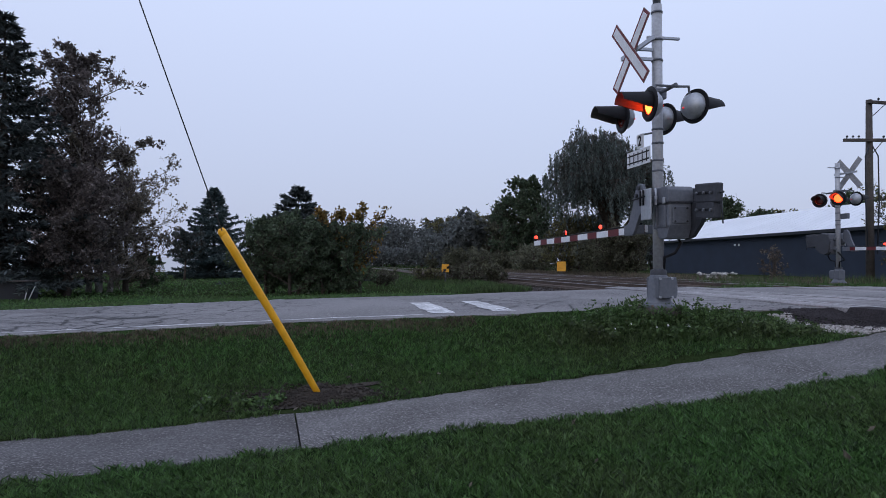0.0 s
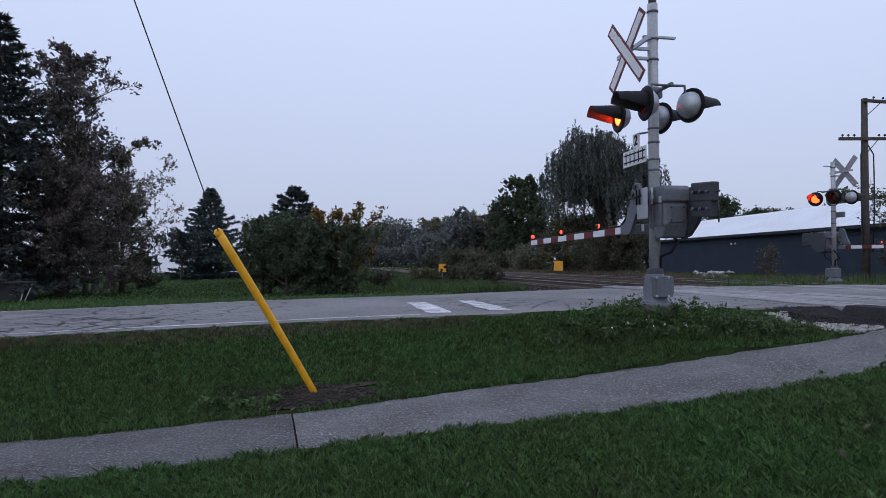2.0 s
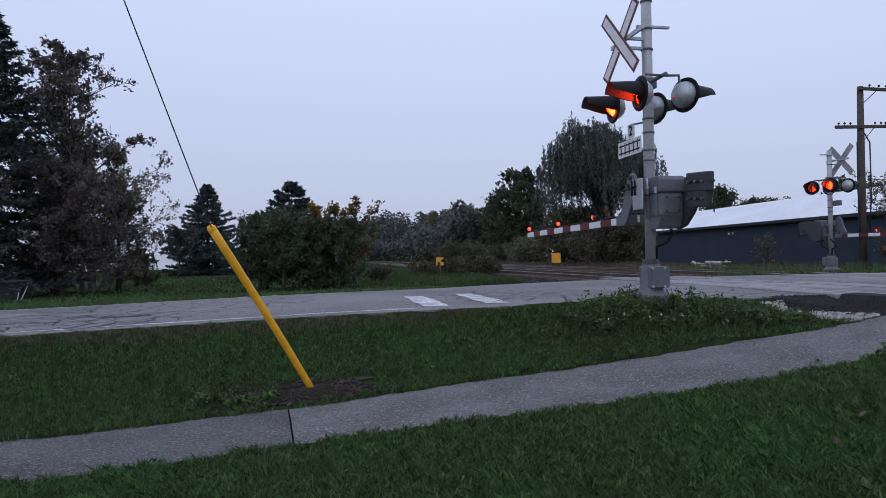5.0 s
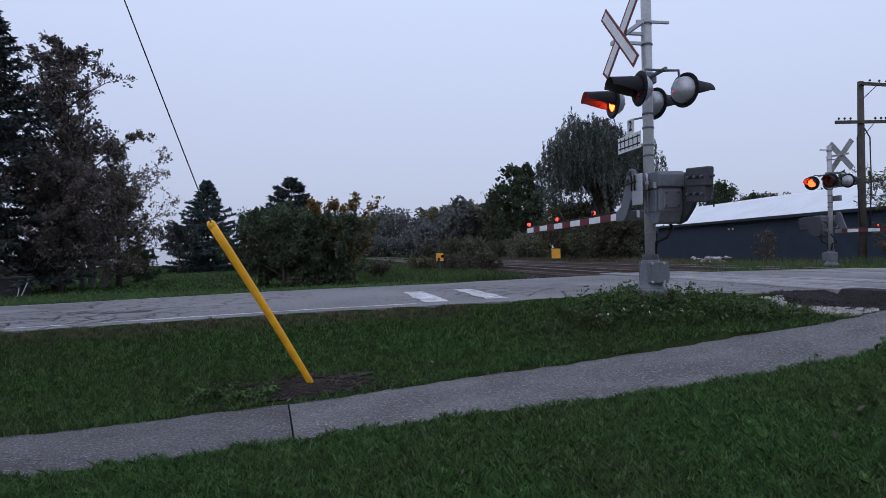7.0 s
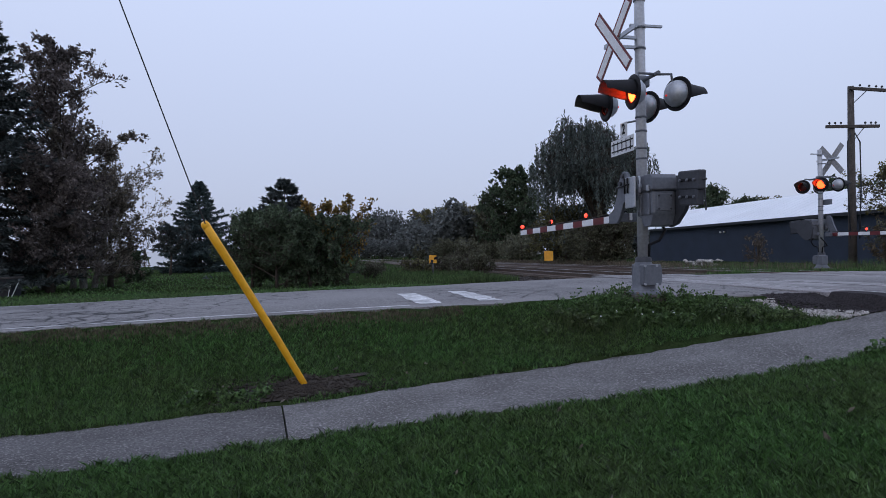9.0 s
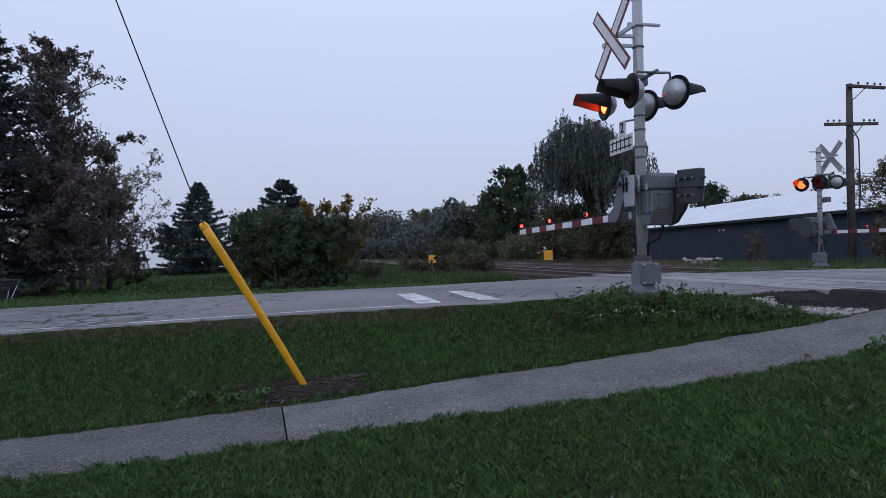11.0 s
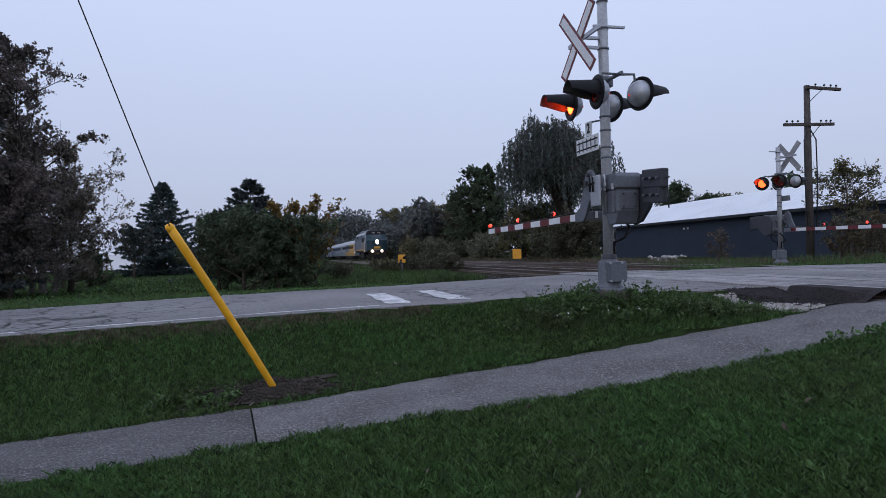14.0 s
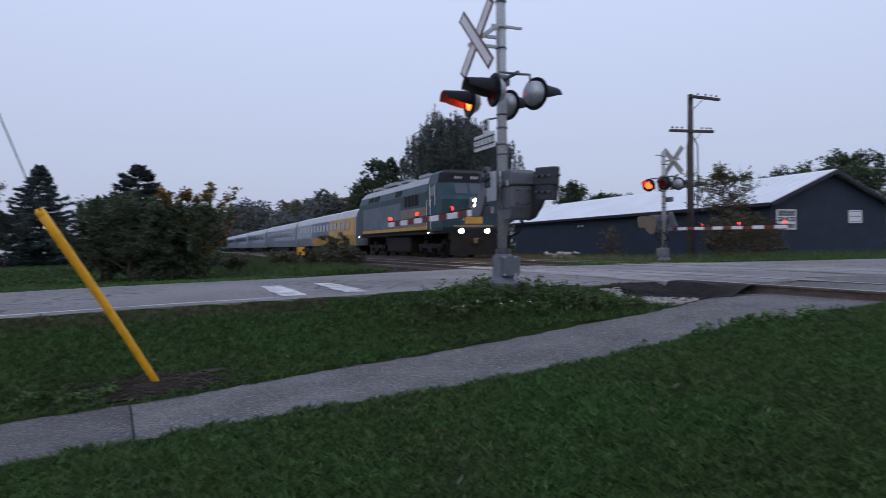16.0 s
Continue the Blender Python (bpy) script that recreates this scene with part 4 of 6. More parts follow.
def ribbon(name, pts, width, material, parent=None, lift=0.004):
    """A thin flat strip along a line on the road."""
    vs, fs = [], []
    for i, p in enumerate(pts):
        a, b = pts[max(i - 1, 0)], pts[min(i + 1, len(pts) - 1)]
        dx, dy = b[0] - a[0], b[1] - a[1]
        ln = math.hypot(dx, dy) or 1
        wd = width * (0.7 + 0.6 * abs(noise.noise((p[0] * 3, p[1] * 3, 5))))
        for s in (-0.5, 0.5):
            vs.append((p[0] - dy / ln * wd * s, p[1] + dx / ln * wd * s, p[2] + lift))
        if i:
            fs.append((2 * i - 2, 2 * i - 1, 2 * i + 1, 2 * i))
    return raw(name, vs, fs, material, parent)


def on_road(u, v):
    x, y = to_xy(u, v)
    a, b = float(near_edge(u)), float(far_edge(u))
    k = (v - a) / (b - a)
    crown = float(np.interp(k, [0, 0.25, 0.5, 0.75, 1], [0, 0.02, 0.03, 0.02, 0]))
    return (x, y, float(road_z(u)) + crown)


marks = empty("road_markings", 0, 0, 0)
tagged(marks, "worn white edge lines and crossing bars on the road", "road markings", kind="structure")
ribbon("edge_line", [on_road(u, 10.28) for u in np.arange(-60, 1.6, 0.5)], 0.14, M_LINE, marks)
ribbon("edge_line", [on_road(u, 16.45) for u in np.arange(-60, -0.8, 0.5)], 0.10, M_LINE, marks)


def bar(u0, v0, u1, v1, w):
    n = 8
    ribbon("crossing_bar", [on_road(u0 + (u1 - u0) * i / n, v0 + (v1 - v0) * i / n) for i in range(n + 1)], w, M_LINE, marks, 0.005)


bar(1.85, 10.4, 1.8, 12.9, 0.48)
bar(2.85, 10.4, 2.8, 12.9, 0.48)
cr = empty("crack_sealing", 0, 0, 0)
tagged(cr, "dark sealed cracks winding over the road", "crack sealing", kind="structure")


def crack(u, v, heading, length, width=0.05):
    pts = []
    n = int(length / 0.12)
    for i in range(n):
        pts.append(on_road(u, min(max(v, 10.05), 16.7)))
        heading += rw.uniform(-0.5, 0.5)
        heading *= 0.985
        u += math.cos(heading) * 0.12
        v += math.sin(heading) * 0.12
    ribbon("sealed_crack", pts, width, M_TARSHADE, cr, 0.0065)




def web(u0, u1, v0, v1, du, dv, keep, width):
    """A net of sealed cracks with uneven cells."""
    nu, nv = int((u1 - u0) / du) + 1, int((v1 - v0) / dv) + 1
    node = {(i, j): (u0 + i * du + rw.uniform(-0.35, 0.35) * du + (j % 2) * 0.5 * du, v0 + j * dv + rw.uniform(-0.35, 0.35) * dv) for i in range(nu) for j in range(nv)}
    for (i, j), a in node.items():
        for di, dj in ((1, 0), (0, 1)):
            b = node.get((i + di, j + dj))
            if b and rw.random() < keep:
                n = 6
                pts = [on_road(a[0] + (b[0] - a[0]) * k / n + rw.uniform(-0.03, 0.03), min(max(a[1] + (b[1] - a[1]) * k / n + rw.uniform(-0.03, 0.03), 9.95), 16.4)) for k in range(n + 1)]
                ribbon("sealed_crack", pts, width, M_TARSHADE, cr, 0.0065)


web(-7.2, -2.7, 10.4, 12.9, 0.5, 0.42, 0.62, 0.05)
web(-9.5, -4.5, 13.2, 15.8, 0.8, 0.6, 0.4, 0.045)
web(2.3, 4.9, 10.5, 14.5, 0.6, 0.6, 0.55, 0.035)
ribbon("patched_hole", [on_road(-3.6 + 0.1 * k, 11.9) for k in range(9)], 0.28, M_TARSHADE, cr, 0.0055)
for i in range(5):
    crack(rw.uniform(-6, 1), rw.uniform(11, 16), rw.uniform(-0.6, 0.6), rw.uniform(0.3, 0.7), 0.07)
pv, pf = [(-1.45, 7.5, float(ground_z(-1.45, 7.5)) + 0.03)], []
for i in range(36):
    a = 2 * math.pi * i / 36
    r = 0.92 + 0.75 * noise.noise((math.cos(a) * 2.5, math.sin(a) * 2.5, 1))
    x, y = -1.5 + 0.88 * r * math.cos(a), 7.44 + 0.42 * r * math.sin(a) + 0.236 * math.cos(a)
    pv.append((x, y, float(ground_z(x, y)) + 0.012))
for i in range(36):
    pf.append((0, 1 + i, 1 + (i + 1) % 36))
dirt = raw("dirt_patch", pv, pf, M_DIRT)
tagged(dirt, "bare dark dirt round the foot of the yellow guard", "dirt", kind="structure")
rng = np.random.default_rng(73)
pebbles("dirt_clods", rng, [(x, y, float(ground_z(x, y)) + 0.03) for x, y in zip(rng.normal(-1.5, 0.42, 900), rng.normal(7.42, 0.19, 900))], 0.02, M_DIRT, "small dark clods on the bare dirt")


# ---- grass and weeds ----
def blades(name, rng, xs, ys, zs, height, width, leaf, label, lean=0.6, simple=False):
    n = len(xs)
    h = height * rng.uniform(0.5, 1.35, n)
    a = rng.uniform(0, 6.283, n)
    wx, wy = np.cos(a) * width * 0.5, np.sin(a) * width * 0.5
    b = rng.uniform(0, 6.283, n)
    ln = rng.uniform(0.1, lean, n) * h
    p = np.stack([xs, ys, zs], 1)
    side = np.stack([wx, wy, np.zeros(n)], 1)
    tip = p + np.stack([np.cos(b) * ln, np.sin(b) * ln, h], 1)
    mid = p + np.stack([np.cos(b) * ln * 0.35, np.sin(b) * ln * 0.35, h * 0.6], 1)
    if simple:
        v = np.stack([p - side, p + side, tip], 1).reshape(-1, 3)
        ob = fast(name, v, np.arange(n * 3).reshape(n, 3), leaf)
    else:
        v = np.stack([p - side, p + side, mid + side * 0.7, tip, mid - side * 0.7], 1).reshape(-1, 3)
        ob = fast(name, v, np.arange(n * 5).reshape(n, 5), leaf)
    return tagged(ob, label, "grass", kind="stuff")


def lawn_points(rng, n, y0, y1, x0, x1, near_bias):
    k = rng.uniform(0, 1, n) ** near_bias
    y = y0 + (y1 - y0) * k
    half = 0.74 * y + 0.6
    x = rng.uniform(-1, 1, n) * half * 1.15 + 0.22 * y
    ok = (x > x0) & (x < x1)
    return x[ok], y[ok]


def grow(x, y):
    u, v = to_uv(x, y)
    w = y - walk_y(x)
    ragged = 0.05 * np.sin(x * 7.3) + 0.04 * np.sin(x * 19.1)
    off_walk = (w < 0.02 + ragged - pad(x, 0.35)) | (w > WALK_W - 0.05 + ragged + pad(x, 0.12))
    off_road = v < near_edge(u) - 0.12 + ragged
    clear = (((x + 1.5) / 0.98) ** 2 + ((y - 7.42 - 0.26 * (x + 1.5)) / 0.52) ** 2) > 0.75 + 0.45 * np.sin(x * 9 + 3 * np.sin(y * 7)) * np.sin(y * 13)
    stony = (w > 0.7) & (x > 5.1 + (9.7 - y) * 0.5)
    return off_walk & off_road & clear & ~stony


rng = np.random.default_rng(81)
x, y = lawn_points(rng, 560000, 2.4, 10.8, -14, 13, 1.2)
ok = grow(x, y)
thin = np.sin(x * 1.7 + 2 * np.sin(y * 1.3)) * np.sin(y * 2.1 + x)
ok &= rng.uniform(0, 1, len(x)) < 0.82 + 0.18 * thin
x, y = x[ok], y[ok]
blades("lawn_grass", rng, x, y, ground_z(x, y) - 0.005, 0.055, 0.0105, M_GRASS, "short damp green lawn grass", 1.5)
# dry verge along the road
x = rng.uniform(-10, 2.2, 16000)
v = near_edge(0) - 0.08 - np.abs(rng.normal(0, 0.15, 16000))
u = x
x, y = to_xy(u, v)
ok = grow(x, y)
x, y = x[ok], y[ok]
blades("dry_verge_grass", rng, x, y, ground_z(x, y), 0.052, 0.012, M_DRY, "dry brown grass at the road's edge")
# taller weeds round the signal
n = 5200
x, y = rng.normal(3.1, 0.6, n).clip(1.6, 4.7), rng.normal(9.25, 0.25, n)
ok = grow(x, y)
x, y = x[ok], y[ok]
blades("signal_weeds", rng, x, y, ground_z(x, y), 0.13, 0.012, M_WEED, "tall leafy weeds round the signal's foot", 0.9)
vs, fs, n0 = [], [], 0
cl = [(px, py, float(ground_z(px, py)) + 0.085) for px, py in zip(rng.normal(3.1, 0.6, 110), rng.normal(9.35, 0.28, 110)) if bool(grow(np.array([px]), np.array([py]))[0])]
v, f = leaves(rng, cl, 0.06, 6500, 0.038)
ww = fast("broadleaf_weeds", v, f, M_WEED)
tagged(ww, "broad-leaved weeds with small pale flowers", "weeds", kind="stuff")
v, f = leaves(rng, [(c[0], c[1], c[2] + 0.07) for c in cl[:26]], 0.03, 48, 0.028)
fl = fast("weed_flowers", v, f, M_TRIMW)
tagged(fl, "small pale flower heads among the weeds", "flowers", kind="stuff")
ang = rng.uniform(0, 6.283, 60)
rad = rng.uniform(0.24, 0.75, 60)
cl = []
for a, r in zip(np.tile(ang, 3), np.concatenate([rad, rad * 1.3, rad * 0.8])):
    px, py = 2.98 + math.cos(a) * r, 9.42 + math.sin(a) * r * 0.55
    top = 0.06 + 0.30 * rng.uniform() ** 1.5
    for k in range(3):
        cl.append((px + rng.normal(0, 0.03), py + rng.normal(0, 0.03), float(ground_z(px, py)) + top * (k + 0.6) / 3))
for i in range(60):
    px, py = rng.normal(2.5, 0.2), rng.normal(9.42, 0.13)
    top = 0.1 + 0.24 * rng.uniform()
    for k in range(3):
        cl.append((px + rng.normal(0, 0.03), py + rng.normal(0, 0.03), float(ground_z(px, py)) + top * (k + 0.6) / 3))
for i in range(230):
    px = rng.uniform(1.9, 5.2)
    py = 9.36 + rng.normal(0, 0.16) - 0.05 * (px - 3)
    if math.hypot(px - 3.1, py - 9.5) < 0.3 or not bool(grow(np.array([px]), np.array([py]))[0]):
        continue
    top = (0.06 + 0.30 * rng.uniform()) * math.exp(-((px - 3.4) / 1.25) ** 2) + 0.05
    for k in range(4):
        cl.append((px + rng.normal(0, 0.03), py + rng.normal(0, 0.03), float(ground_z(px, py)) + top * (k + 0.7) / 4))
v, f = leaves(rng, cl, 0.035, 19000, 0.028)
tagged(fast("tall_weeds", v, f, M_WEED), "tall leafy weeds crowding the signal's base", "weeds", kind="stuff")
# broad clumps in the lawn by the dirt
cl = [(px, py, float(ground_z(px, py)) + 0.05) for px, py in zip(rng.normal(-2.15, 0.25, 22), rng.normal(7.15, 0.12, 22))]
v, f = leaves(rng, cl, 0.035, 1300, 0.03)
tagged(fast("clover_clumps", v, f, M_GRASS), "bright green broad-leaved clumps beside the dirt", "weeds", kind="stuff")
cl = [(px, py, float(ground_z(px, py)) + 0.06) for px, py in zip(rng.normal(5.3, 0.5, 40), rng.normal(6.75, 0.12, 40))]
v, f = leaves(rng, cl, 0.04, 1000, 0.028)
tagged(fast("broadleaf_weeds", v, f, M_GRASS), "green weed clumps along the walk's edge", "weeds", kind="stuff")
# fallen leaves and pale flecks on the lawn
fx, fy = lawn_points(rng, 90, 3.4, 9.0, -6, 7, 1.0)
on_walk = np.array([(4.6, 7.75, 0.0), (3.9, 7.3, 0.0), (2.2, 7.1, 0.0), (-2.6, 5.9, 0.0), (-1.55, 7.0, 0.0), (-1.62, 6.95, 0.0), (-1.5, 6.98, 0.0)])
on_walk[:, 2] = walk_z(on_walk[:, 0]) + 0.025
cl = np.concatenate([np.stack([fx, fy, ground_z(fx, fy) + 0.06], 1), on_walk])
v, f = leaves(rng, cl, 0.001, 60, 0.04)
tagged(fast("fallen_leaves", v, f, L_BIRCH), "few fallen leaves lying on the lawn", "leaves", kind="stuff")
# far verge and trackside
n = 42000
u = rng.uniform(-22, 3.5, n)
v = 17.0 + np.abs(rng.normal(0, 2.2, n))
x, y = to_xy(u, v)
blades("far_verge_grass", rng, x, y, ground_z(x, y), 0.06, 0.03, M_GRASS, "green grass on the far verge", 1.4, True)
n = 45000
u = rng.uniform(-45, 1.5, n)
v = 18.0 + 34 * rng.uniform(0, 1, n) ** 1.3
x, y = to_xy(u, v)
blades("far_lawn_grass", rng, x, y, ground_z(x, y), 0.05, 0.06, M_GRASS, "mown green lawn beyond the road", 1.4, True)
rng2 = np.random.default_rng(99)
pebbles("rubble_pile", rng2, [(x, y, float(ground_z(x, y)) + 0.25 + 0.25 * rng2.uniform()) for x, y in zip(rng2.normal(13.2, 0.45, 60), rng2.normal(32.0, 0.3, 60))], 0.13, M_STONE, "small pile of pale rubble in the weeds")
n = 12000
y = 21.5 + np.abs(rng.normal(0, 9, n))
x = (10.06 - 0.177 * y) - 3.3 - np.abs(rng.normal(0, 1.5, n))
blades("trackside_weeds", rng, x, y, ground_z(x, y), 0.2, 0.02, M_WEED, "dull green weeds beside the track", 0.7)
n = 15000
y = rng.uniform(23, 70, n)
x = (14.43 - 0.177 * y) + 2.4 + np.abs(rng.normal(0, 1.8, n))
blades("trackside_weeds", rng, x, y, ground_z(x, y), 0.38, 0.03, M_DRY, "brown dry weeds beyond the track", 0.5, True)
n = 26000
u = rng.uniform(12.5, 45, n)
v = far_edge(u) + 0.3 + np.abs(rng.normal(0, 1.2, n))
x, y = to_xy(u, v)
blades("shed_front_grass", rng, x, y, ground_z(x, y), 0.15, 0.03, M_GRASS, "rough green grass before the shed", 0.6, True)
u = rng.uniform(14, 45, 9000)
v = far_edge(u) + 2.5 + np.abs(rng.normal(0, 2.5, 9000))
x, y = to_xy(u, v)
blades("shed_front_weeds", rng, x, y, ground_z(x, y), 0.45, 0.03, M_WEED, "dull weeds before the shed", 0.5, True)
SCRUB = ((1.75, 33.0, 1.7, 0.7, L_OLIVE, 3000), (18.6, 26.4, 2.2, 0.8, L_BRONZE, 1500), (20.0, 27.0, 2.5, 1.2, L_OLIVE, 3200), (1.8, 38.0, 1.0, 0.9, L_OLIVE, 1800),
         (2.1, 30.5, 1.0, 0.5, L_OLIVE, 2000), (-2.6, 28.0, 0.7, 0.6, L_OLIVE, 1400), (0.9, 29.5, 0.8, 0.7, L_OLIVE, 1500), (-0.6, 31.5, 0.7, 0.7, L_YELLOWING, 1400),
         (21.7, 28.4, 2.6, 1.3, L_BRONZE, 3000), (23.4, 30.0, 2.7, 1.3, L_OLIVE, 3400), (25.2, 31.4, 2.5, 1.1, L_OLIVE, 3000), (16.4, 33.0, 2.2, 0.8, L_BIRCH, 500))
for k, (bx, by, bh, br, lf, many) in enumerate(SCRUB):
    deciduous("scrub_bush", bx, by, bh, br, 0.1, lf, "thin scrubby autumn bush by the railway", many, 0.065, seed=90 + k, limbs=20, spread=0.24, stems=4, group="railway scrub")


# ---- crossing signals ----
M_MAST = mat("aluminium_paint", (0.42, 0.43, 0.46), 0.5, 0.16, 2, 25, 0.03, metal=0.3)
M_GREYBOX = mat("grey_cast_case", (0.14, 0.15, 0.175), 0.55, 0.16, 3, 25, 0.04, metal=0.2)
M_BLACK = mat("black_hood_paint", (0.014, 0.014, 0.017), 0.55, 0.2, 5, 40, 0.03, spec=0.15)
M_HOODIN = mat("hood_paint", (0.08, 0.075, 0.08), 0.5, 0.2, 5, 40, 0.05)
M_SILVER = mat("silver_lamp_case", (0.40, 0.42, 0.46), 0.42, 0.14, 3, 25, 0.03, metal=0.5)
M_SIGNW = mat("sign_white", (0.72, 0.73, 0.76), 0.5, 0.12, 4, 40, 0.02)
M_SIGNBACK = mat("bare_sign_back", (0.30, 0.30, 0.31), 0.6, 0.4, 4, 40, 0.05)
M_MAROON = mat("maroon_border", (0.16, 0.03, 0.035), 0.5, 0.2, 4, 40, 0.02)
M_ARMRED = mat("arm_red", (0.13, 0.02, 0.024), 0.5, 0.25, 5, 40, 0.02)
M_LENSOFF = mat("dark_red_lens", (0.09, 0.012, 0.012), 0.2, 0.1, 5, 40, 0.0, spec=0.5)
G_LENS = glow("lit_red_lens", (1.0, 0.042, 0.008), 22.0)
G_LENSFAR = glow("lit_red_lens_aside", (1.0, 0.036, 0.008), 11.0)
G_PEEP = glow("side_indicator", (1.0, 0.03, 0.02), 0.7)
G_ARM = glow("lit_arm_lamp", (1.0, 0.035, 0.02), 4.5)
FLAGS = []
M_FOOT = mat("stained_footing", (0.10, 0.09, 0.08), 0.95, 0.5, 5, 30, 0.6)
M_WEIGHT = mat("dark_cast_iron", (0.05, 0.053, 0.063), 0.6, 0.2, 4, 25, 0.1)


def lamp(t, x, y, z, face, phase, yaw=0.0, lit=None):
    """One flashing unit. face: -1 looks towards local -x, 1 towards +x. phase: 0 or 1."""
    m = pose(x, y, z, 0, 0, (180 if face > 0 else 0) + yaw) @ Matrix.Scale(0.93, 4)  # the unit looks along local -x
    bm = bmesh.new()
    turn = m @ pose(0, 0, 0, 0, -90, 0)  # local z of the lathe looks along -x
    lathe(bm, turn, [(0.255, 0.0), (0.26, 0.012), (0.25, 0.024), (0.152, 0.03), (0.150, 0.0), (0.255, 0.0)], 32)
    disc = part("lamp_background", bm, M_BLACK, t, "round black target board")
    bm = bmesh.new()
    lathe(bm, turn, [(0.001, -0.17), (0.07, -0.165), (0.13, -0.14), (0.18, -0.085), (0.2, -0.02), (0.2, 0.0)], 28)
    part("lamp_case", bm, M_SILVER, disc, "domed silver back")
    # hood: open below, longer on top
    bm = bmesh.new()
    rings = []
    n = 22
    for depth, k in ((0.02, 0.0), (0.12, 0.15), (0.25, 0.5), (0.38, 0.85), (0.48, 1.0)):
        half = math.radians(118 - 40 * k)
        drop = 0.02 * k
        outer = []
        for j in range(n + 1):
            a = -half + 2 * half * j / n
            outer.append(Vector((-depth, math.sin(a) * 0.182, math.cos(a) * 0.182 - drop)))
        rings.append(outer)
    for shell, rr in ((0, 1.0), (1, 0.93)):
        vs = [[bm.verts.new(m @ Vector((p.x, p.y * rr, p.z * rr))) for p in r] for r in rings]
        for r0, r1 in zip(vs, vs[1:]):
            for j in range(n):
                q = (r0[j], r0[j + 1], r1[j + 1], r1[j])
                f = bm.faces.new(q if shell else q[::-1])
                f.smooth = True
                f.material_index = shell
    part("hood", bm, [M_BLACK, M_HOODIN], disc, "long black visor")
    # the lens turns its lit side out when the unit flashes
    bm = bmesh.new()
    lathe(bm, pose(0, 0, 0, 0, -90, 0), [(0.001, 0.024), (0.07, 0.019), (0.125, 0.009), (0.136, 0.0)], 20, 0)
    lathe(bm, pose(0, 0, 0, 0, 90, 0), [(0.001, 0.024), (0.07, 0.019), (0.125, 0.009), (0.136, 0.0)], 20, 1)
    lens = part("lens", bm, [lit or G_LENS, M_LENSOFF], disc)
    FLAGS.append((lens, m @ pose(-0.006, 0, 0), phase))
    bm = bmesh.new()
    lathe(bm, m @ pose(0.15, -0.06, -0.03, 0, 100, 0), [(0.001, 0.03), (0.014, 0.025), (0.016, 0.0)], 8)
    part("peep_light", bm, G_PEEP, disc)
    return disc


def stripe_arm(t, length, z, drop, flip):
    bm = bmesh.new()
    box(bm, pose(0, 0.35 + length / 2, z - drop / 2, -math.degrees(math.atan2(drop, length)), 0, 0), 0.045, length, 0.105, 0.004)
    arm = part("gate_arm", bm, M_SIGNW, t, "white gate arm with red stripes, lowered")
    tilt = -math.degrees(math.atan2(drop, length))
    n = 12
    seg = length / n
    for i in range(n):
        if i % 2 == 0:
            bm = bmesh.new()
            y = 0.35 + seg * (i + 0.5)
            box(bm, pose(0, y, z - drop * (i + 0.5) / n, tilt, 0, 0), 0.051, seg * 0.92, 0.109, 0.002)
            part("stripe", bm, M_ARMRED, arm)
    bm = bmesh.new()
    tube(bm, [(0.0, 0.5, z + 0.085), (0.01, 0.35 + length * 0.31, z - drop * 0.31 + 0.07), (0.0, 0.35 + length * 0.5, z - drop * 0.5 + 0.075), (0.01, 0.35 + length * 0.64, z - drop * 0.64 + 0.066), (0.0, 0.35 + length * 0.97, z - drop + 0.07)], 0.011, 6)
    part("arm_conduit", bm, M_BLACK, arm, "thin black cable along the arm")
    for i, (k, ph) in enumerate(((0.985, None), (0.64, 0), (0.31, 1))):
        y = 0.35 + length * k
        zz = z - drop * k + 0.05
        bm = bmesh.new()
        box(bm, pose(0, y, zz + 0.02), 0.06, 0.07, 0.04, 0.004)
        box(bm, pose(0, y + 0.1, zz + 0.02), 0.02, 0.18, 0.02)
        part("lamp_socket", bm, M_BLACK, arm)
        bm = bmesh.new()
        lathe(bm, pose(0, 0, 0, 0, -90, 0), [(0.001, 0.036), (0.026, 0.032), (0.036, 0.015), (0.038, 0.0)], 14, 0)
        lathe(bm, pose(0, 0, 0, 0, 90, 0), [(0.001, 0.036), (0.026, 0.032), (0.036, 0.015), (0.038, 0.0)], 14, 0 if ph is None else 1)
        lens = part("arm_lamp", bm, [G_ARM, M_LENSOFF], arm)
        if ph is None:
            lens.matrix_basis = pose(0, y, zz + 0.085)
        else:
            FLAGS.append((lens, pose(0, y, zz + 0.085) @ pose(0, 0, 0, 0, 0, 180 if flip else 0), ph))


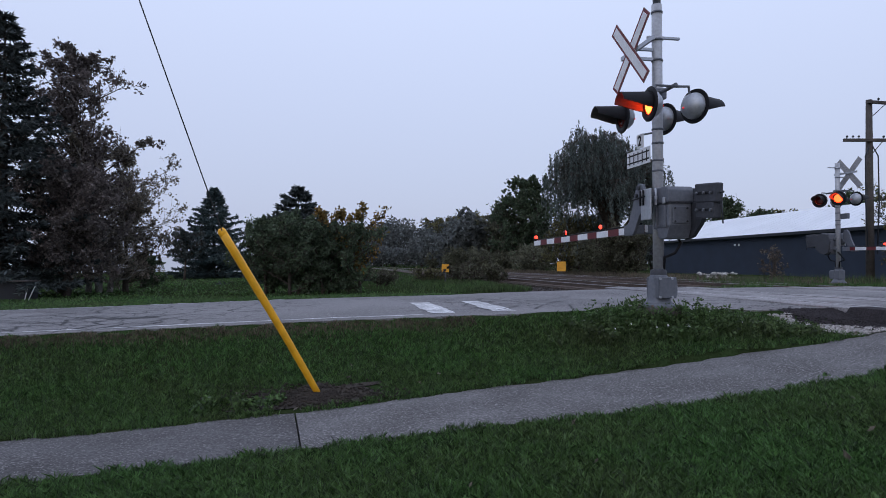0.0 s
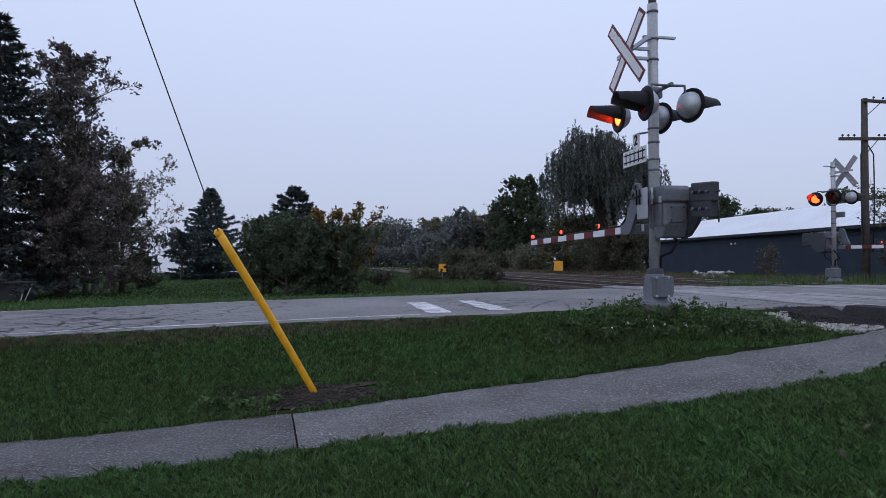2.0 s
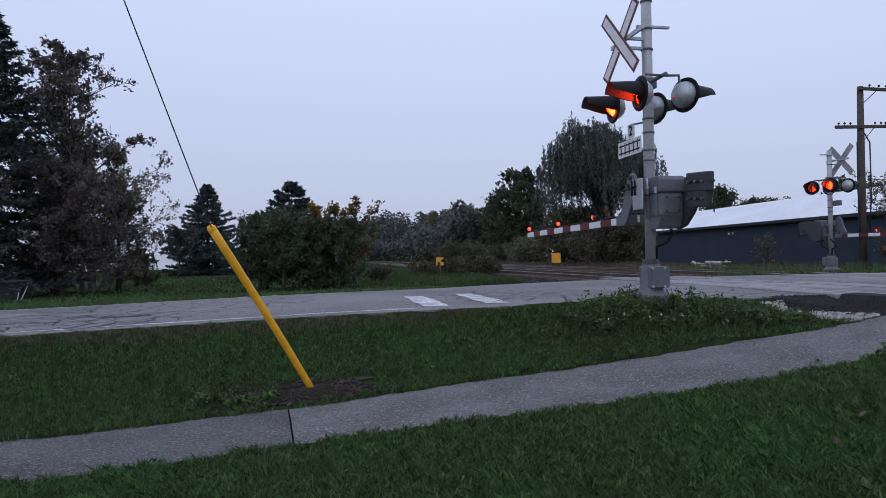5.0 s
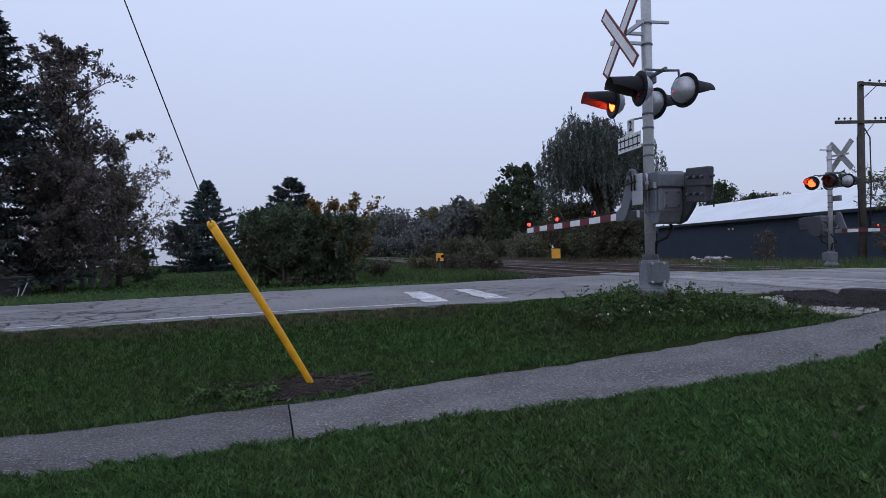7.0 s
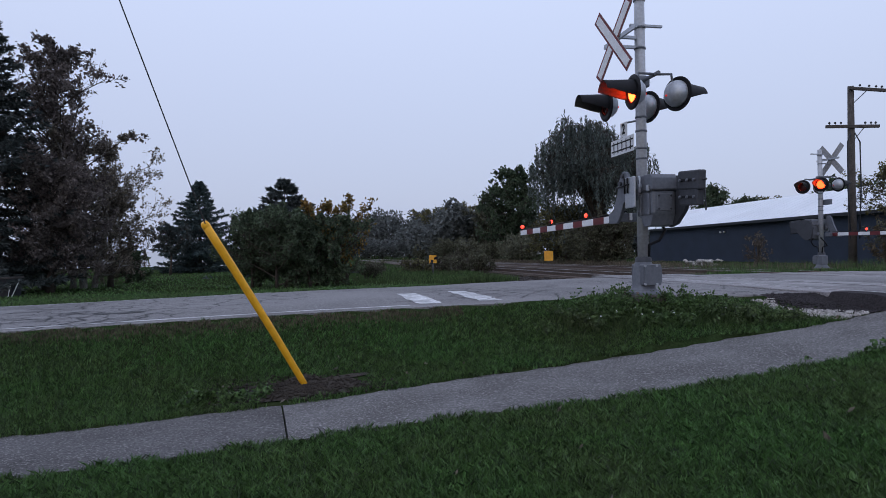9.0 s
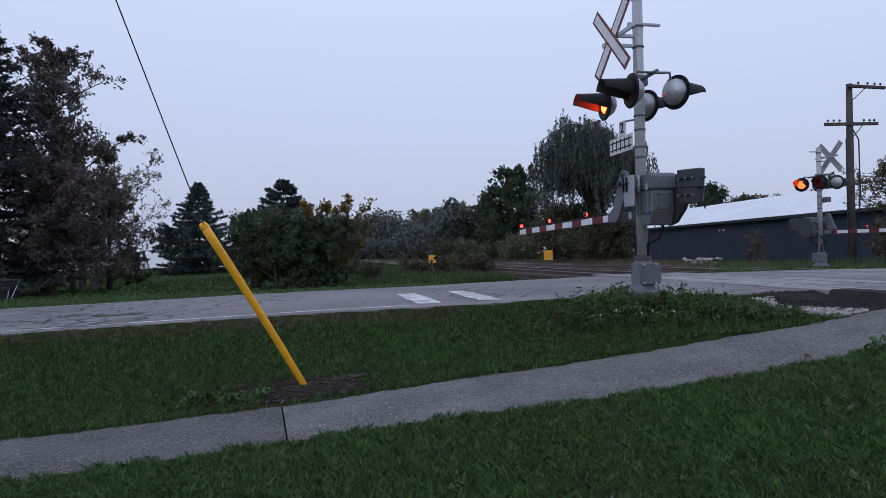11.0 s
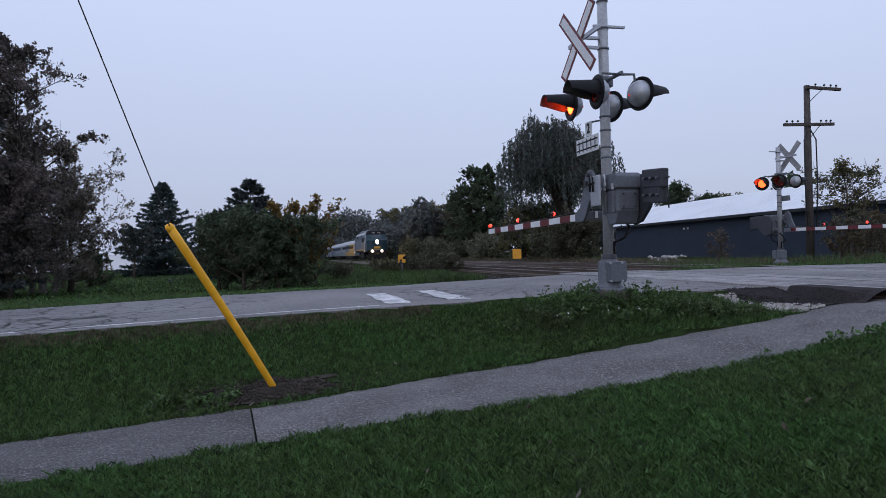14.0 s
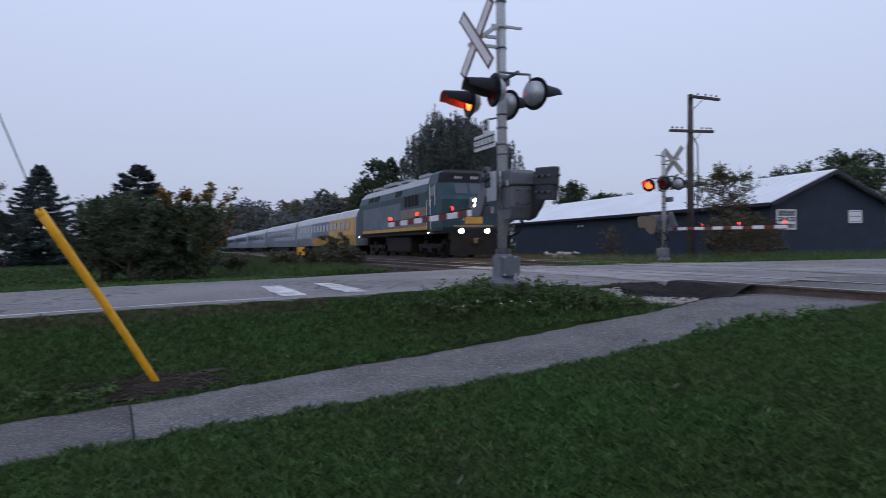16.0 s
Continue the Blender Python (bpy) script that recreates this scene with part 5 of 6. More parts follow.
def crossing_signal(x, y, z, rz, arm_len, flip, label, sign_plate):
    t = empty("crossing_signal", x, y, z, rz)
    # concrete foot and cast base
    bm = bmesh.new()
    box(bm, pose(0, 0, -0.14), 0.5, 0.5, 0.3, 0.03)
    part("footing", bm, M_FOOT, t, "dark weathered concrete footing")
    bm = bmesh.new()
    lathe(bm, pose(0, 0, 0), [(0.2, 0.04), (0.2, 0.07), (0.18, 0.09), (0.16, 0.14), (0.15, 0.3), (0.13, 0.44), (0.1, 0.5)], 16)
    box(bm, pose(0.03, -0.12, 0.29), 0.28, 0.18, 0.30, 0.02)
    box(bm, pose(0.03, 0.1, 0.29), 0.26, 0.16, 0.30, 0.02)
    lathe(bm, pose(0, 0, 0), [(0.23, 0.0), (0.235, 0.03), (0.22, 0.05), (0.19, 0.06)], 16)
    part("base_casting", bm, M_GREYBOX, t, "grey cast junction base")
    bm = bmesh.new()
    extrude(bm, pose(0.03, -0.222, 0.29, 90, 0, 0), [(-0.13, -0.10), (-0.09, -0.14), (0.09, -0.14), (0.13, -0.10), (0.13, 0.10), (0.09, 0.14), (-0.09, 0.14), (-0.13, 0.10)], 0.024)
    part("cover_plate", bm, M_GREYBOX, t, "bolted cover with cut corners")
    bm = bmesh.new()
    lathe(bm, pose(0, 0, 0.50), [(0.115, -0.03), (0.115, 0.03), (0.085, 0.05)], 16)
    part("base_collar", bm, M_WEIGHT, t)
    for dx, dz in ((0.08, 0.42), (0.08, 0.16), (-0.1, 0.42), (-0.1, 0.16)):
        bm = bmesh.new()
        tube(bm, [(dx, -0.225, dz), (dx, -0.252, dz)], 0.017, 8)
        part("bolt", bm, M_SILVER, t)
    for dx in (-0.2, 0.2):
        for dy in (-0.2, 0.2):
            bm = bmesh.new()
            tube(bm, [(dx, dy, -0.02), (dx, dy, 0.05)], 0.018, 6)
            part("anchor_bolt", bm, M_RAIL, t)
    H = 4.95 if sign_plate else 4.05
    bm = bmesh.new()
    tube(bm, [(0, 0, 0.45), (0, 0, 2.6), (0, 0, 4.38 if sign_plate else H)], [0.078, 0.075, 0.073], 20)
    part("mast", bm, M_MAST, t, "silver-painted steel mast")
    if sign_plate:
        bm = bmesh.new()
        tube(bm, [(0, 0, 4.36), (0, 0, H)], 0.056, 20)
        part("mast_extension", bm, M_GREYBOX, t)
    for z0 in (3.55, 3.85, 4.25, 2.55, 2.35, 1.95, 2.1):
        if z0 < H:
            bm = bmesh.new()
            lathe(bm, pose(0, 0, z0), [(0.074, 0), (0.084, 0.002), (0.084, 0.028), (0.074, 0.03)], 18)
            part("band_clamp", bm, M_GREYBOX, t)
    # gate mechanism: a cast case with a lid, tapering below
    bm = bmesh.new()
    box(bm, pose(0.08, -0.29, 1.30), 0.36, 0.36, 0.36, 0.04)
    extrude(bm, pose(0.08, -0.29, 1.06, 90, 0, 90), [(-0.17, 0.08), (0.17, 0.08), (0.12, -0.06), (0.04, -0.09), (-0.10, -0.07)], 0.33)
    tube(bm, [(0.0, 0, 1.16), (0.04, -0.2, 1.16)], 0.085, 12)
    tube(bm, [(0.0, 0, 1.5), (0.04, -0.2, 1.5)], 0.085, 12)
    part("gate_mechanism", bm, M_GREYBOX, t, "grey gate motor case")
    bm = bmesh.new()
    extrude(bm, pose(0.08, -0.29, 1.575, 90, 0, 90), [(-0.20, -0.10), (0.20, -0.10), (0.20, 0.06), (0.16, 0.12), (-0.15, 0.12), (-0.20, 0.07)], 0.39)
    bmesh.ops.bevel(bm, geom=list(bm.edges), offset=0.014, segments=2, affect="EDGES", profile=0.5)
    part("case_lid", bm, M_GREYBOX, t, "hinged grey lid")
    bm = bmesh.new()
    box(bm, pose(0.08, -0.29, 1.468), 0.385, 0.385, 0.014, 0.003)
    part("lid_seam", bm, M_WEIGHT, t)
    bm = bmesh.new()
    box(bm, pose(0.08, -0.476, 1.30), 0.24, 0.02, 0.24, 0.01)
    part("case_door", bm, M_GREYBOX, t)
    for dx, dz in ((-0.01, 1.39), (0.17, 1.39), (-0.01, 1.21), (0.17, 1.21)):
        bm = bmesh.new()
        tube(bm, [(dx, -0.48, dz), (dx, -0.50, dz)], 0.014, 6)
        part("door_bolt", bm, M_WEIGHT, t)
    for dy in (-0.16, -0.40):
        bm = bmesh.new()
        box(bm, pose(-0.115, dy, 1.28), 0.03, 0.035, 0.30, 0.008)
        part("case_rib", bm, M_GREYBOX, t)
        bm = bmesh.new()
        box(bm, pose(-0.125, dy, 1.50), 0.03, 0.05, 0.09, 0.008)
        part("latch", bm, M_SILVER, t)
    bm = bmesh.new()
    tube(bm, [(-0.15, -0.20, 1.68), (-0.16, -0.24, 1.66), (-0.17, -0.26, 1.56), (-0.16, -0.22, 1.54)], 0.014, 6)
    box(bm, pose(-0.165, -0.245, 1.545), 0.03, 0.06, 0.055, 0.008)
    part("padlock", bm, M_SILVER, t, "small bright padlock")
    bm = bmesh.new()
    tube(bm, [(-0.14, -0.02, 1.40), (-0.20, -0.02, 1.40)], 0.10, 18)
    tube(bm, [(-0.19, -0.02, 1.40), (-0.225, -0.02, 1.40)], 0.05, 12)
    part("shaft_hub", bm, M_GREYBOX, t)
    # side arms: one carries the gate arm, the other the counterweights
    bm = bmesh.new()
    m = pose(-0.19, 0, 0, 90, 0, 90)
    extrude(bm, m, [(0.66, 1.05), (0.66, 1.20), (0.50, 1.22), (0.36, 1.46), (0.27, 1.72), (0.18, 1.80), (0.07, 1.78), (0.00, 1.66), (0.02, 1.40), (0.16, 1.34), (0.30, 1.12), (0.38, 1.05)], 0.05)
    bmesh.ops.bevel(bm, geom=list(bm.edges), offset=0.008, segments=1, affect="EDGES", profile=0.5)
    part("support_arm", bm, M_GREYBOX, t, "grey cranked arm holding the gate")
    bm = bmesh.new()
    m = pose(0.29, 0, 0, 90, 0, 90)
    extrude(bm, m, [(-0.10, 1.02), (-0.02, 1.40), (-0.14, 1.64), (-0.42, 1.68), (-0.70, 1.60), (-1.05, 1.62), (-1.05, 1.44), (-0.80, 1.38), (-0.66, 1.16), (-0.46, 1.00), (-0.28, 0.96)], 0.06)
    bmesh.ops.bevel(bm, geom=list(bm.edges), offset=0.008, segments=1, affect="EDGES", profile=0.5)
    part("support_arm", bm, M_WEIGHT, t, "dark curved counterweight arm")
    for xx, yy, zz, ly, hz in ((0.19, -0.97, 1.55, 0.50, 0.25), (0.20, -0.95, 1.33, 0.42, 0.22)):
        bm = bmesh.new()
        box(bm, pose(xx, yy, zz, 4, 0, 0), 0.11, ly, hz, 0.02)
        cw = part("counterweight", bm, M_WEIGHT, t, "dark cast counterweight plate")
        bm = bmesh.new()
        box(bm, pose(xx - 0.058, yy, zz, 4, 0, 0), 0.012, ly * 0.62, 0.035, 0.004)
        part("slot", bm, M_BLACK, cw)
        for q in (-0.16, 0.0, 0.17):
            bm = bmesh.new()
            tube(bm, [(xx - 0.055, yy + q, zz + q * 0.07), (xx - 0.085, yy + q, zz + q * 0.07)], 0.02, 6)
            part("weight_bolt", bm, M_GREYBOX, cw)
    bm = bmesh.new()
    tube(bm, [(0.19, -1.24, 1.53), (0.19, -1.30, 1.53)], 0.016, 6)
    tube(bm, [(0.24, -1.18, 1.50), (0.25, -1.19, 1.14)], 0.010, 6)
    part("weight_rod", bm, M_WEIGHT, t)
    bm = bmesh.new()
    box(bm, pose(-0.225, -0.08, 1.47), 0.025, 0.30, 0.44, 0.012)
    part("conversion_plate", bm, M_SILVER, t, "pale bracket plate")
    for q in (-0.04, 0.05):
        bm = bmesh.new()
        tube(bm, [(-0.25, q, 1.46), (-0.25, q, 1.68)], 0.013, 6)
        part("u_bolt", bm, M_BLACK, t)
    bm = bmesh.new()
    tube(bm, [(-0.25, -0.08, 1.585), (-0.25, 0.30, 1.565)], 0.013, 6)
    part("u_bolt", bm, M_BLACK, t)
    for q, dz in ((0.15, 1.73), (0.22, 1.62)):
        bm = bmesh.new()
        tube(bm, [(-0.21, q, dz), (-0.25, q, dz)], 0.035, 10)
        part("pivot_pin", bm, M_WEIGHT, t)
    bm = bmesh.new()
    box(bm, pose(0.0, 0.45, 1.14), 0.34, 0.16, 0.13, 0.01)
    part("arm_bracket", bm, M_GREYBOX, t)
    for dx, dy in ((0.1, 0.2), (0.2, -0.12)):
        bm = bmesh.new()
        pts = [(0.2, dy, 1.05), (0.05 + dx, dy * 1.5, 0.92), (dx - 0.05, dy * 1.6, 0.78), (0.06, dy * 0.6, 0.72), (0.05, dy * 0.4, 0.5)]
        tube(bm, pts, 0.022, 8)
        part("cable", bm, M_BLACK, t, "black looped cable")
    stripe_arm(t, arm_len, 1.15, 0.06, flip)
    # flashing units on a crossarm
    zl = 2.82
    bm = bmesh.new()
    box(bm, pose(0, 0, zl + 0.25), 0.2, 0.2, 0.16, 0.02)
    part("junction_box", bm, M_GREYBOX, t)
    bm = bmesh.new()
    tube(bm, [(0, -0.52, zl + 0.26), (0, 0.52, zl + 0.26)], 0.028, 10)
    part("lamp_crossarm", bm, M_GREYBOX, t)
    for face in (-1, 1):
        for s in (-1, 1):
            far_side = (s > 0) != flip
            yy = 0.42 * s
            xx = 0.33 * face
            bm = bmesh.new()
            tube(bm, [(0, yy, zl + 0.26), (xx * 0.75, yy, zl + 0.27), (xx * 0.8, yy, zl + 0.1), (xx * 0.75, yy, zl)], 0.02, 8)
            part("lamp_bracket", bm, M_GREYBOX, t)
            lamp(t, xx, yy, zl, face, 0 if far_side else 1, (35 if face > 0 else 15) if flip else (20 if face > 0 else -2), G_LENSFAR if flip else G_LENS)
    # crossbuck
    zc = 3.70
    cx = -0.35
    bm = bmesh.new()
    box(bm, pose(-0.15, 0.0, zc + 0.02), 0.34, 0.05, 0.04)
    box(bm, pose(-0.15, 0.0, zc - 0.12), 0.34, 0.05, 0.04)
    box(bm, pose(cx + 0.04, 0.0, zc + 0.02), 0.03, 1.0, 0.06)
    box(bm, pose(0.1, 0.0, zc + 0.2), 0.5, 0.05, 0.03)
    part("sign_bracket", bm, M_SILVER, t)
    for k, a in enumerate((-48, 48)):
        bm = bmesh.new()
        m = pose(cx - 0.012 * k, 0.12, zc, 0, 0, 6) @ pose(0, 0, 0, a, 0, 0)
        box(bm, m, 0.008, 1.27, 0.20)
        blade = part("crossbuck_blade", bm, M_SIGNBACK, t, "white crossbuck blade with maroon border")
        bm = bmesh.new()
        box(bm, m @ Matrix.Translation((-0.0055, 0, 0)), 0.003, 1.26, 0.195)
        part("border", bm, M_MAROON, blade)
        bm = bmesh.new()
        box(bm, m @ Matrix.Translation((-0.0085, 0, 0)), 0.003, 1.18, 0.125)
        part("face", bm, M_SIGNW, blade)
    if sign_plate:
        # number of tracks
        bm = bmesh.new()
        box(bm, pose(-0.09, 0.42, 2.22), 0.008, 0.74, 0.24)
        pl = part("tracks_plate", bm, M_SIGNW, t, "white plate with a black track pictogram")
        for dz in (0.055, -0.055):
            bm = bmesh.new()
            box(bm, pose(-0.096, 0.42, 2.22 + dz), 0.003, 0.70, 0.022)
            part("pictogram_bar", bm, M_BLACK, pl)
        for q in range(5):
            bm = bmesh.new()
            box(bm, pose(-0.0965, 0.42 - 0.27 + 0.135 * q, 2.22), 0.003, 0.024, 0.18)
            part("pictogram_bar", bm, M_BLACK, pl)
        bm = bmesh.new()
        box(bm, pose(-0.09, 0.36, 2.455), 0.008, 0.21, 0.21)
        pn = part("number_plate", bm, M_SIGNW, t, "small white plate with the figure 2")
        fc = bpy.data.curves.new("digit", "FONT")
        fc.body = "2"
        fc.size = 0.21
        fc.align_x, fc.align_y = "CENTER", "CENTER"
        fc.extrude = 0.002
        fc.offset = 0.005
        fc.materials.append(M_BLACK)
        fo = new("digit", fc)
        fo.parent = pn
        fo.matrix_basis = pose(-0.098, 0.36, 2.455, 90, 0, -90)
        bm = bmesh.new()
        tube(bm, [(0, 0, 2.53), (-0.08, 0.34, 2.55)], 0.014, 6)
        part("plate_bracket", bm, M_GREYBOX, t)
    else:
        bm = bmesh.new()
        box(bm, pose(-0.1, 0.1, 2.25), 0.1, 0.5, 0.18, 0.01)
        part("cabinet", bm, M_GREYBOX, t)
    return tagged(t, label, "crossing signal", "level crossing signals")


crossing_signal(3.1, 9.5, 1.02, 10, 5.35, False, "level crossing signal with lowered gate and flashing lights", True)
crossing_signal(13.35, 22.3, 0.99, 190, 5.0, True, "far level crossing signal with lowered gate and flashing lights", False)


# ---- the train ----
M_TEAL = mat("dark_teal_paint", (0.022, 0.054, 0.072), 0.5, 0.3, 1.5, 25, 0.03, spec=0.25)
M_GREYSIDE = mat("grey_side_paint", (0.125, 0.152, 0.19), 0.55, 0.3, 1.2, 25, 0.03, spec=0.3)
M_GOLD = mat("gold_paint", (0.54, 0.30, 0.06), 0.5, 0.25, 1.4, 25, 0.03)
M_GOLDGREY = mat("faded_gold_grey", (0.22, 0.17, 0.12), 0.5, 0.3, 1.4, 25, 0.03)
M_ROOFGREY = mat("loco_roof_grey", (0.34, 0.36, 0.39), 0.55, 0.3, 1.5, 25, 0.05)
M_COACH = mat("coach_silver", (0.27, 0.305, 0.36), 0.45, 0.25, 0.9, 20, 0.02, metal=0.3)
M_COACHBLUE = mat("coach_blue", (0.055, 0.085, 0.16), 0.4, 0.25, 1.2, 20, 0.02)
M_COACHROOF = mat("coach_roof", (0.46, 0.48, 0.52), 0.5, 0.2, 1.0, 20, 0.03)
M_UNDER = mat("underframe_grime", (0.017, 0.015, 0.015), 0.85, 0.4, 4, 30, 0.4)
M_GLASS = mat("dark_train_glass", (0.02, 0.025, 0.03), 0.08, 0.1, 2, 20, 0, spec=0.6)
M_SHIELD = mat("windshield_glass", (0.05, 0.065, 0.08), 0.2, 0.1, 2, 20, 0, spec=0.5)
G_HEAD = glow("headlight_lens", (1.0, 0.76, 0.46), 2200.0, (0.8, 0.8, 0.7))
G_DITCH = glow("ditch_light_lens", (1.0, 0.70, 0.38), 800.0, (0.8, 0.8, 0.7))
G_STEP = glow("step_light_lens", (1.0, 0.95, 0.85), 14.0, (0.8, 0.8, 0.7))


def truck(t, y, wheels, wheel_r):
    bm = bmesh.new()
    half = (wheels[-1] - wheels[0]) / 2
    for s in (-1, 1):
        box(bm, pose(s * 1.02, y, 0.62), 0.16, half * 2 + 0.9, 0.26, 0.03)
        for w in wheels:
            box(bm, pose(s * 1.04, y + w, 0.5), 0.2, 0.34, 0.34, 0.03)
        box(bm, pose(s * 1.06, y, 0.42), 0.14, 0.7, 0.24, 0.03)
    box(bm, pose(0, y, 0.68), 1.9, 0.6, 0.24, 0.03)
    tr = part("truck", bm, M_UNDER, t)
    for w in wheels:
        bm = bmesh.new()
        tube(bm, [(-0.8, y + w, wheel_r), (0.8, y + w, wheel_r)], 0.08, 8)
        for s in (-1, 1):
            lathe(bm, pose(s * 0.7525, y + w, wheel_r, 0, 90, 0), [(0.001, -0.06), (wheel_r, -0.06), (wheel_r, 0.06), (0.001, 0.06)], 24)
        part("wheelset", bm, M_UNDER, tr)


def locomotive():
    t = empty("locomotive", 0, 0, 0)
    # cab: rings of plan outline at each height
    rings_def = [(1.42, 0.06, 0.5, 1.52), (1.6, 0.0, 0.45, 1.55), (3.0, 0.06, 0.5, 1.55), (3.22, 0.42, 0.82, 1.55), (3.9, 0.86, 1.2, 1.5), (4.42, 1.0, 1.35, 1.32), (4.6, 1.3, 1.6, 1.0)]
    bm = bmesh.new()
    rings = []
    for z, yf, ys, hw in rings_def:
        pts = [(-hw, 2.6), (-hw, ys), (-0.78, yf), (0.78, yf), (hw, ys), (hw, 2.6)]
        rings.append([bm.verts.new((x, y, z)) for x, y in pts])
    for i, (r0, r1) in enumerate(zip(rings, rings[1:])):
        for j in range(6):
            f = bm.faces.new((r0[j], r0[(j + 1) % 6], r1[(j + 1) % 6], r1[j]))
            f.material_index = 1 if i >= 4 and 1 <= j <= 3 else 0
    bm.faces.new(rings[-1][::-1])
    bm.faces.new(rings[0])
    bmesh.ops.recalc_face_normals(bm, faces=bm.faces)
    part("cab", bm, [M_TEAL, M_BLACK], t, "dark teal cab with a sloping nose")
    # windshields
    for s in (-1, 1):
        bm = bmesh.new()
        dy, dz = 0.86 - 0.42, 3.9 - 3.22
        nrm = Vector((0, -dz, dy)).normalized() * 0.012
        q = []
        for k, xx in ((0.12, 0.06), (0.12, 0.76), (0.92, 0.76), (0.92, 0.06)):
            q.append(Vector((s * xx, 0.42 + dy * k, 3.22 + dz * k)) + nrm)
        vs = [bm.verts.new(p) for p in q]
        vb = [bm.verts.new(p - nrm * 0.9) for p in q]
        bm.faces.new(vs)
        for i in range(4):
            bm.faces.new((vs[i], vb[i], vb[(i + 1) % 4], vs[(i + 1) % 4]))
        bmesh.ops.recalc_face_normals(bm, faces=bm.faces)
        part("windshield", bm, M_SHIELD, t)
        # corner pane, number board bars
        bm = bmesh.new()
        for k in range(4):
            box(bm, pose(s * 0.45 - 0.18 + k * 0.12, 0.905, 4.16, 16, 0, 0), 0.065, 0.012, 0.16)
        part("number_bars", bm, M_SIGNW, t)
        bm = bmesh.new()
        box(bm, pose(s * 1.545, 1.75, 3.5), 0.03, 0.55, 0.5, 0.01)
        part("cab_window", bm, M_GLASS, t)
        bm = bmesh.new()
        box(bm, pose(s * 1.56, 1.42, 3.3), 0.02, 0.05, 1.1)
        box(bm, pose(s * 1.56, 2.15, 3.3), 0.02, 0.05, 1.1)
        part("window_frame", bm, M_TRIMW, t)
        bm = bmesh.new()
        lathe(bm, pose(s * 0.72, -0.06, 1.37, 90, 0, 0), [(0.001, 0.03), (0.09, 0.025), (0.11, 0.0)], 16)
        part("ditch_light", bm, G_DITCH, t, "bright lit ditch light")
        bm = bmesh.new()
        lathe(bm, pose(s * 0.72, -0.04, 1.37, 90, 0, 0), [(0.13, 0.03), (0.13, -0.1), (0.001, -0.12)], 16)
        part("ditch_light_case", bm, M_BLACK, t)
        for yy in (2.4, 16.5):
            bm = bmesh.new()
            lathe(bm, pose(s * 1.58, yy, 1.33, 0, s * 90, 0), [(0.001, 0.03), (0.05, 0.02), (0.055, 0.0)], 10)
            part("step_light", bm, G_STEP, t)
    bm = bmesh.new()
    box(bm, pose(0, 0.0, 2.78), 0.5, 0.09, 0.62, 0.06)
    hl = part("headlight_case", bm, M_GREYSIDE, t)
    for dz in (0.14, -0.14):
        bm = bmesh.new()
        lathe(bm, pose(0, -0.05, 2.78 + dz, 90, 0, 0), [(0.001, 0.03), (0.08, 0.02), (0.105, 0.0)], 18)
        part("headlight", bm, G_HEAD, hl, "bright lit headlight")
        bm = bmesh.new()
        lathe(bm, pose(0, -0.05, 2.78 + dz, 90, 0, 0), [(0.107, 0.0), (0.107, 0.2), (0.122, 0.2), (0.122, 0.0)], 18)
        part("headlight_ring", bm, M_BLACK, hl)
    bm = bmesh.new()
    box(bm, pose(0, -0.012, 1.92), 0.95, 0.03, 0.34, 0.01)
    part("nose_panel", bm, M_GOLD, t, "gold nose panel")
    bm = bmesh.new()
    box(bm, pose(0, 0.02, 1.62), 2.2, 0.05, 0.12, 0.01)
    part("nose_stripe", bm, M_GOLDGREY, t)
    # long body
    bm = bmesh.new()
    out = [(-1.55, 1.5), (1.55, 1.5), (1.55, 3.55), (1.40, 4.0), (1.05, 4.38), (0.6, 4.55), (-0.6, 4.55), (-1.05, 4.38), (-1.40, 4.0), (-1.55, 3.55)]
    extrude(bm, pose(0, 9.55, 0, 90, 0, 0), out, 13.9)
    for f in bm.faces:
        c = f.calc_center_median()
        if f.normal.z > 0.3 or (c.z > 4.1):
            f.material_index = 1
    bmesh.ops.recalc_face_normals(bm, faces=bm.faces)
    part("body", bm, [M_TEAL, M_ROOFGREY], t, "dark body with pale roof")
    for s in (-1, 1):
        for y0, y1, z0, z1, mt in ((2.65, 15.6, 1.52, 1.72, M_GOLD), (7.0, 15.4, 1.74, 3.2, M_GREYSIDE), (2.7, 6.97, 1.74, 2.75, M_GOLDGREY)):
            n = max(1, int((y1 - y0) / 1.4))
            for k in range(n):
                bm = bmesh.new()
                a, b = y0 + (y1 - y0) * k / n, y0 + (y1 - y0) * (k + 1) / n
                box(bm, pose(s * 1.557, (a + b) / 2, (z0 + z1) / 2), 0.016, b - a - 0.02, z1 - z0, 0.004)
                part("side_panel", bm, mt, t)
        for k in range(4):
            bm = bmesh.new()
            box(bm, pose(s * 1.555, 4.2 + k * 0.62, 3.2), 0.02, 0.5, 0.62, 0.006)
            part("intake_grille", bm, M_UNDER, t)
        for yy in (7.6, 12.2, 13.6):
            bm = bmesh.new()
            box(bm, pose(s * 1.49, yy, 3.78, 0, -s * 18, 0), 0.03, 1.1, 0.34, 0.01)
            part("roof_vent", bm, M_UNDER, t)
        for yy in (1.9, 2.45):
            bm = bmesh.new()
            tube(bm, [(s * 1.6, yy, 1.5), (s * 1.63, yy, 1.7), (s * 1.63, yy, 3.0), (s * 1.58, yy, 3.05)], 0.015, 6)
            part("grab_rail", bm, M_TRIMW, t)
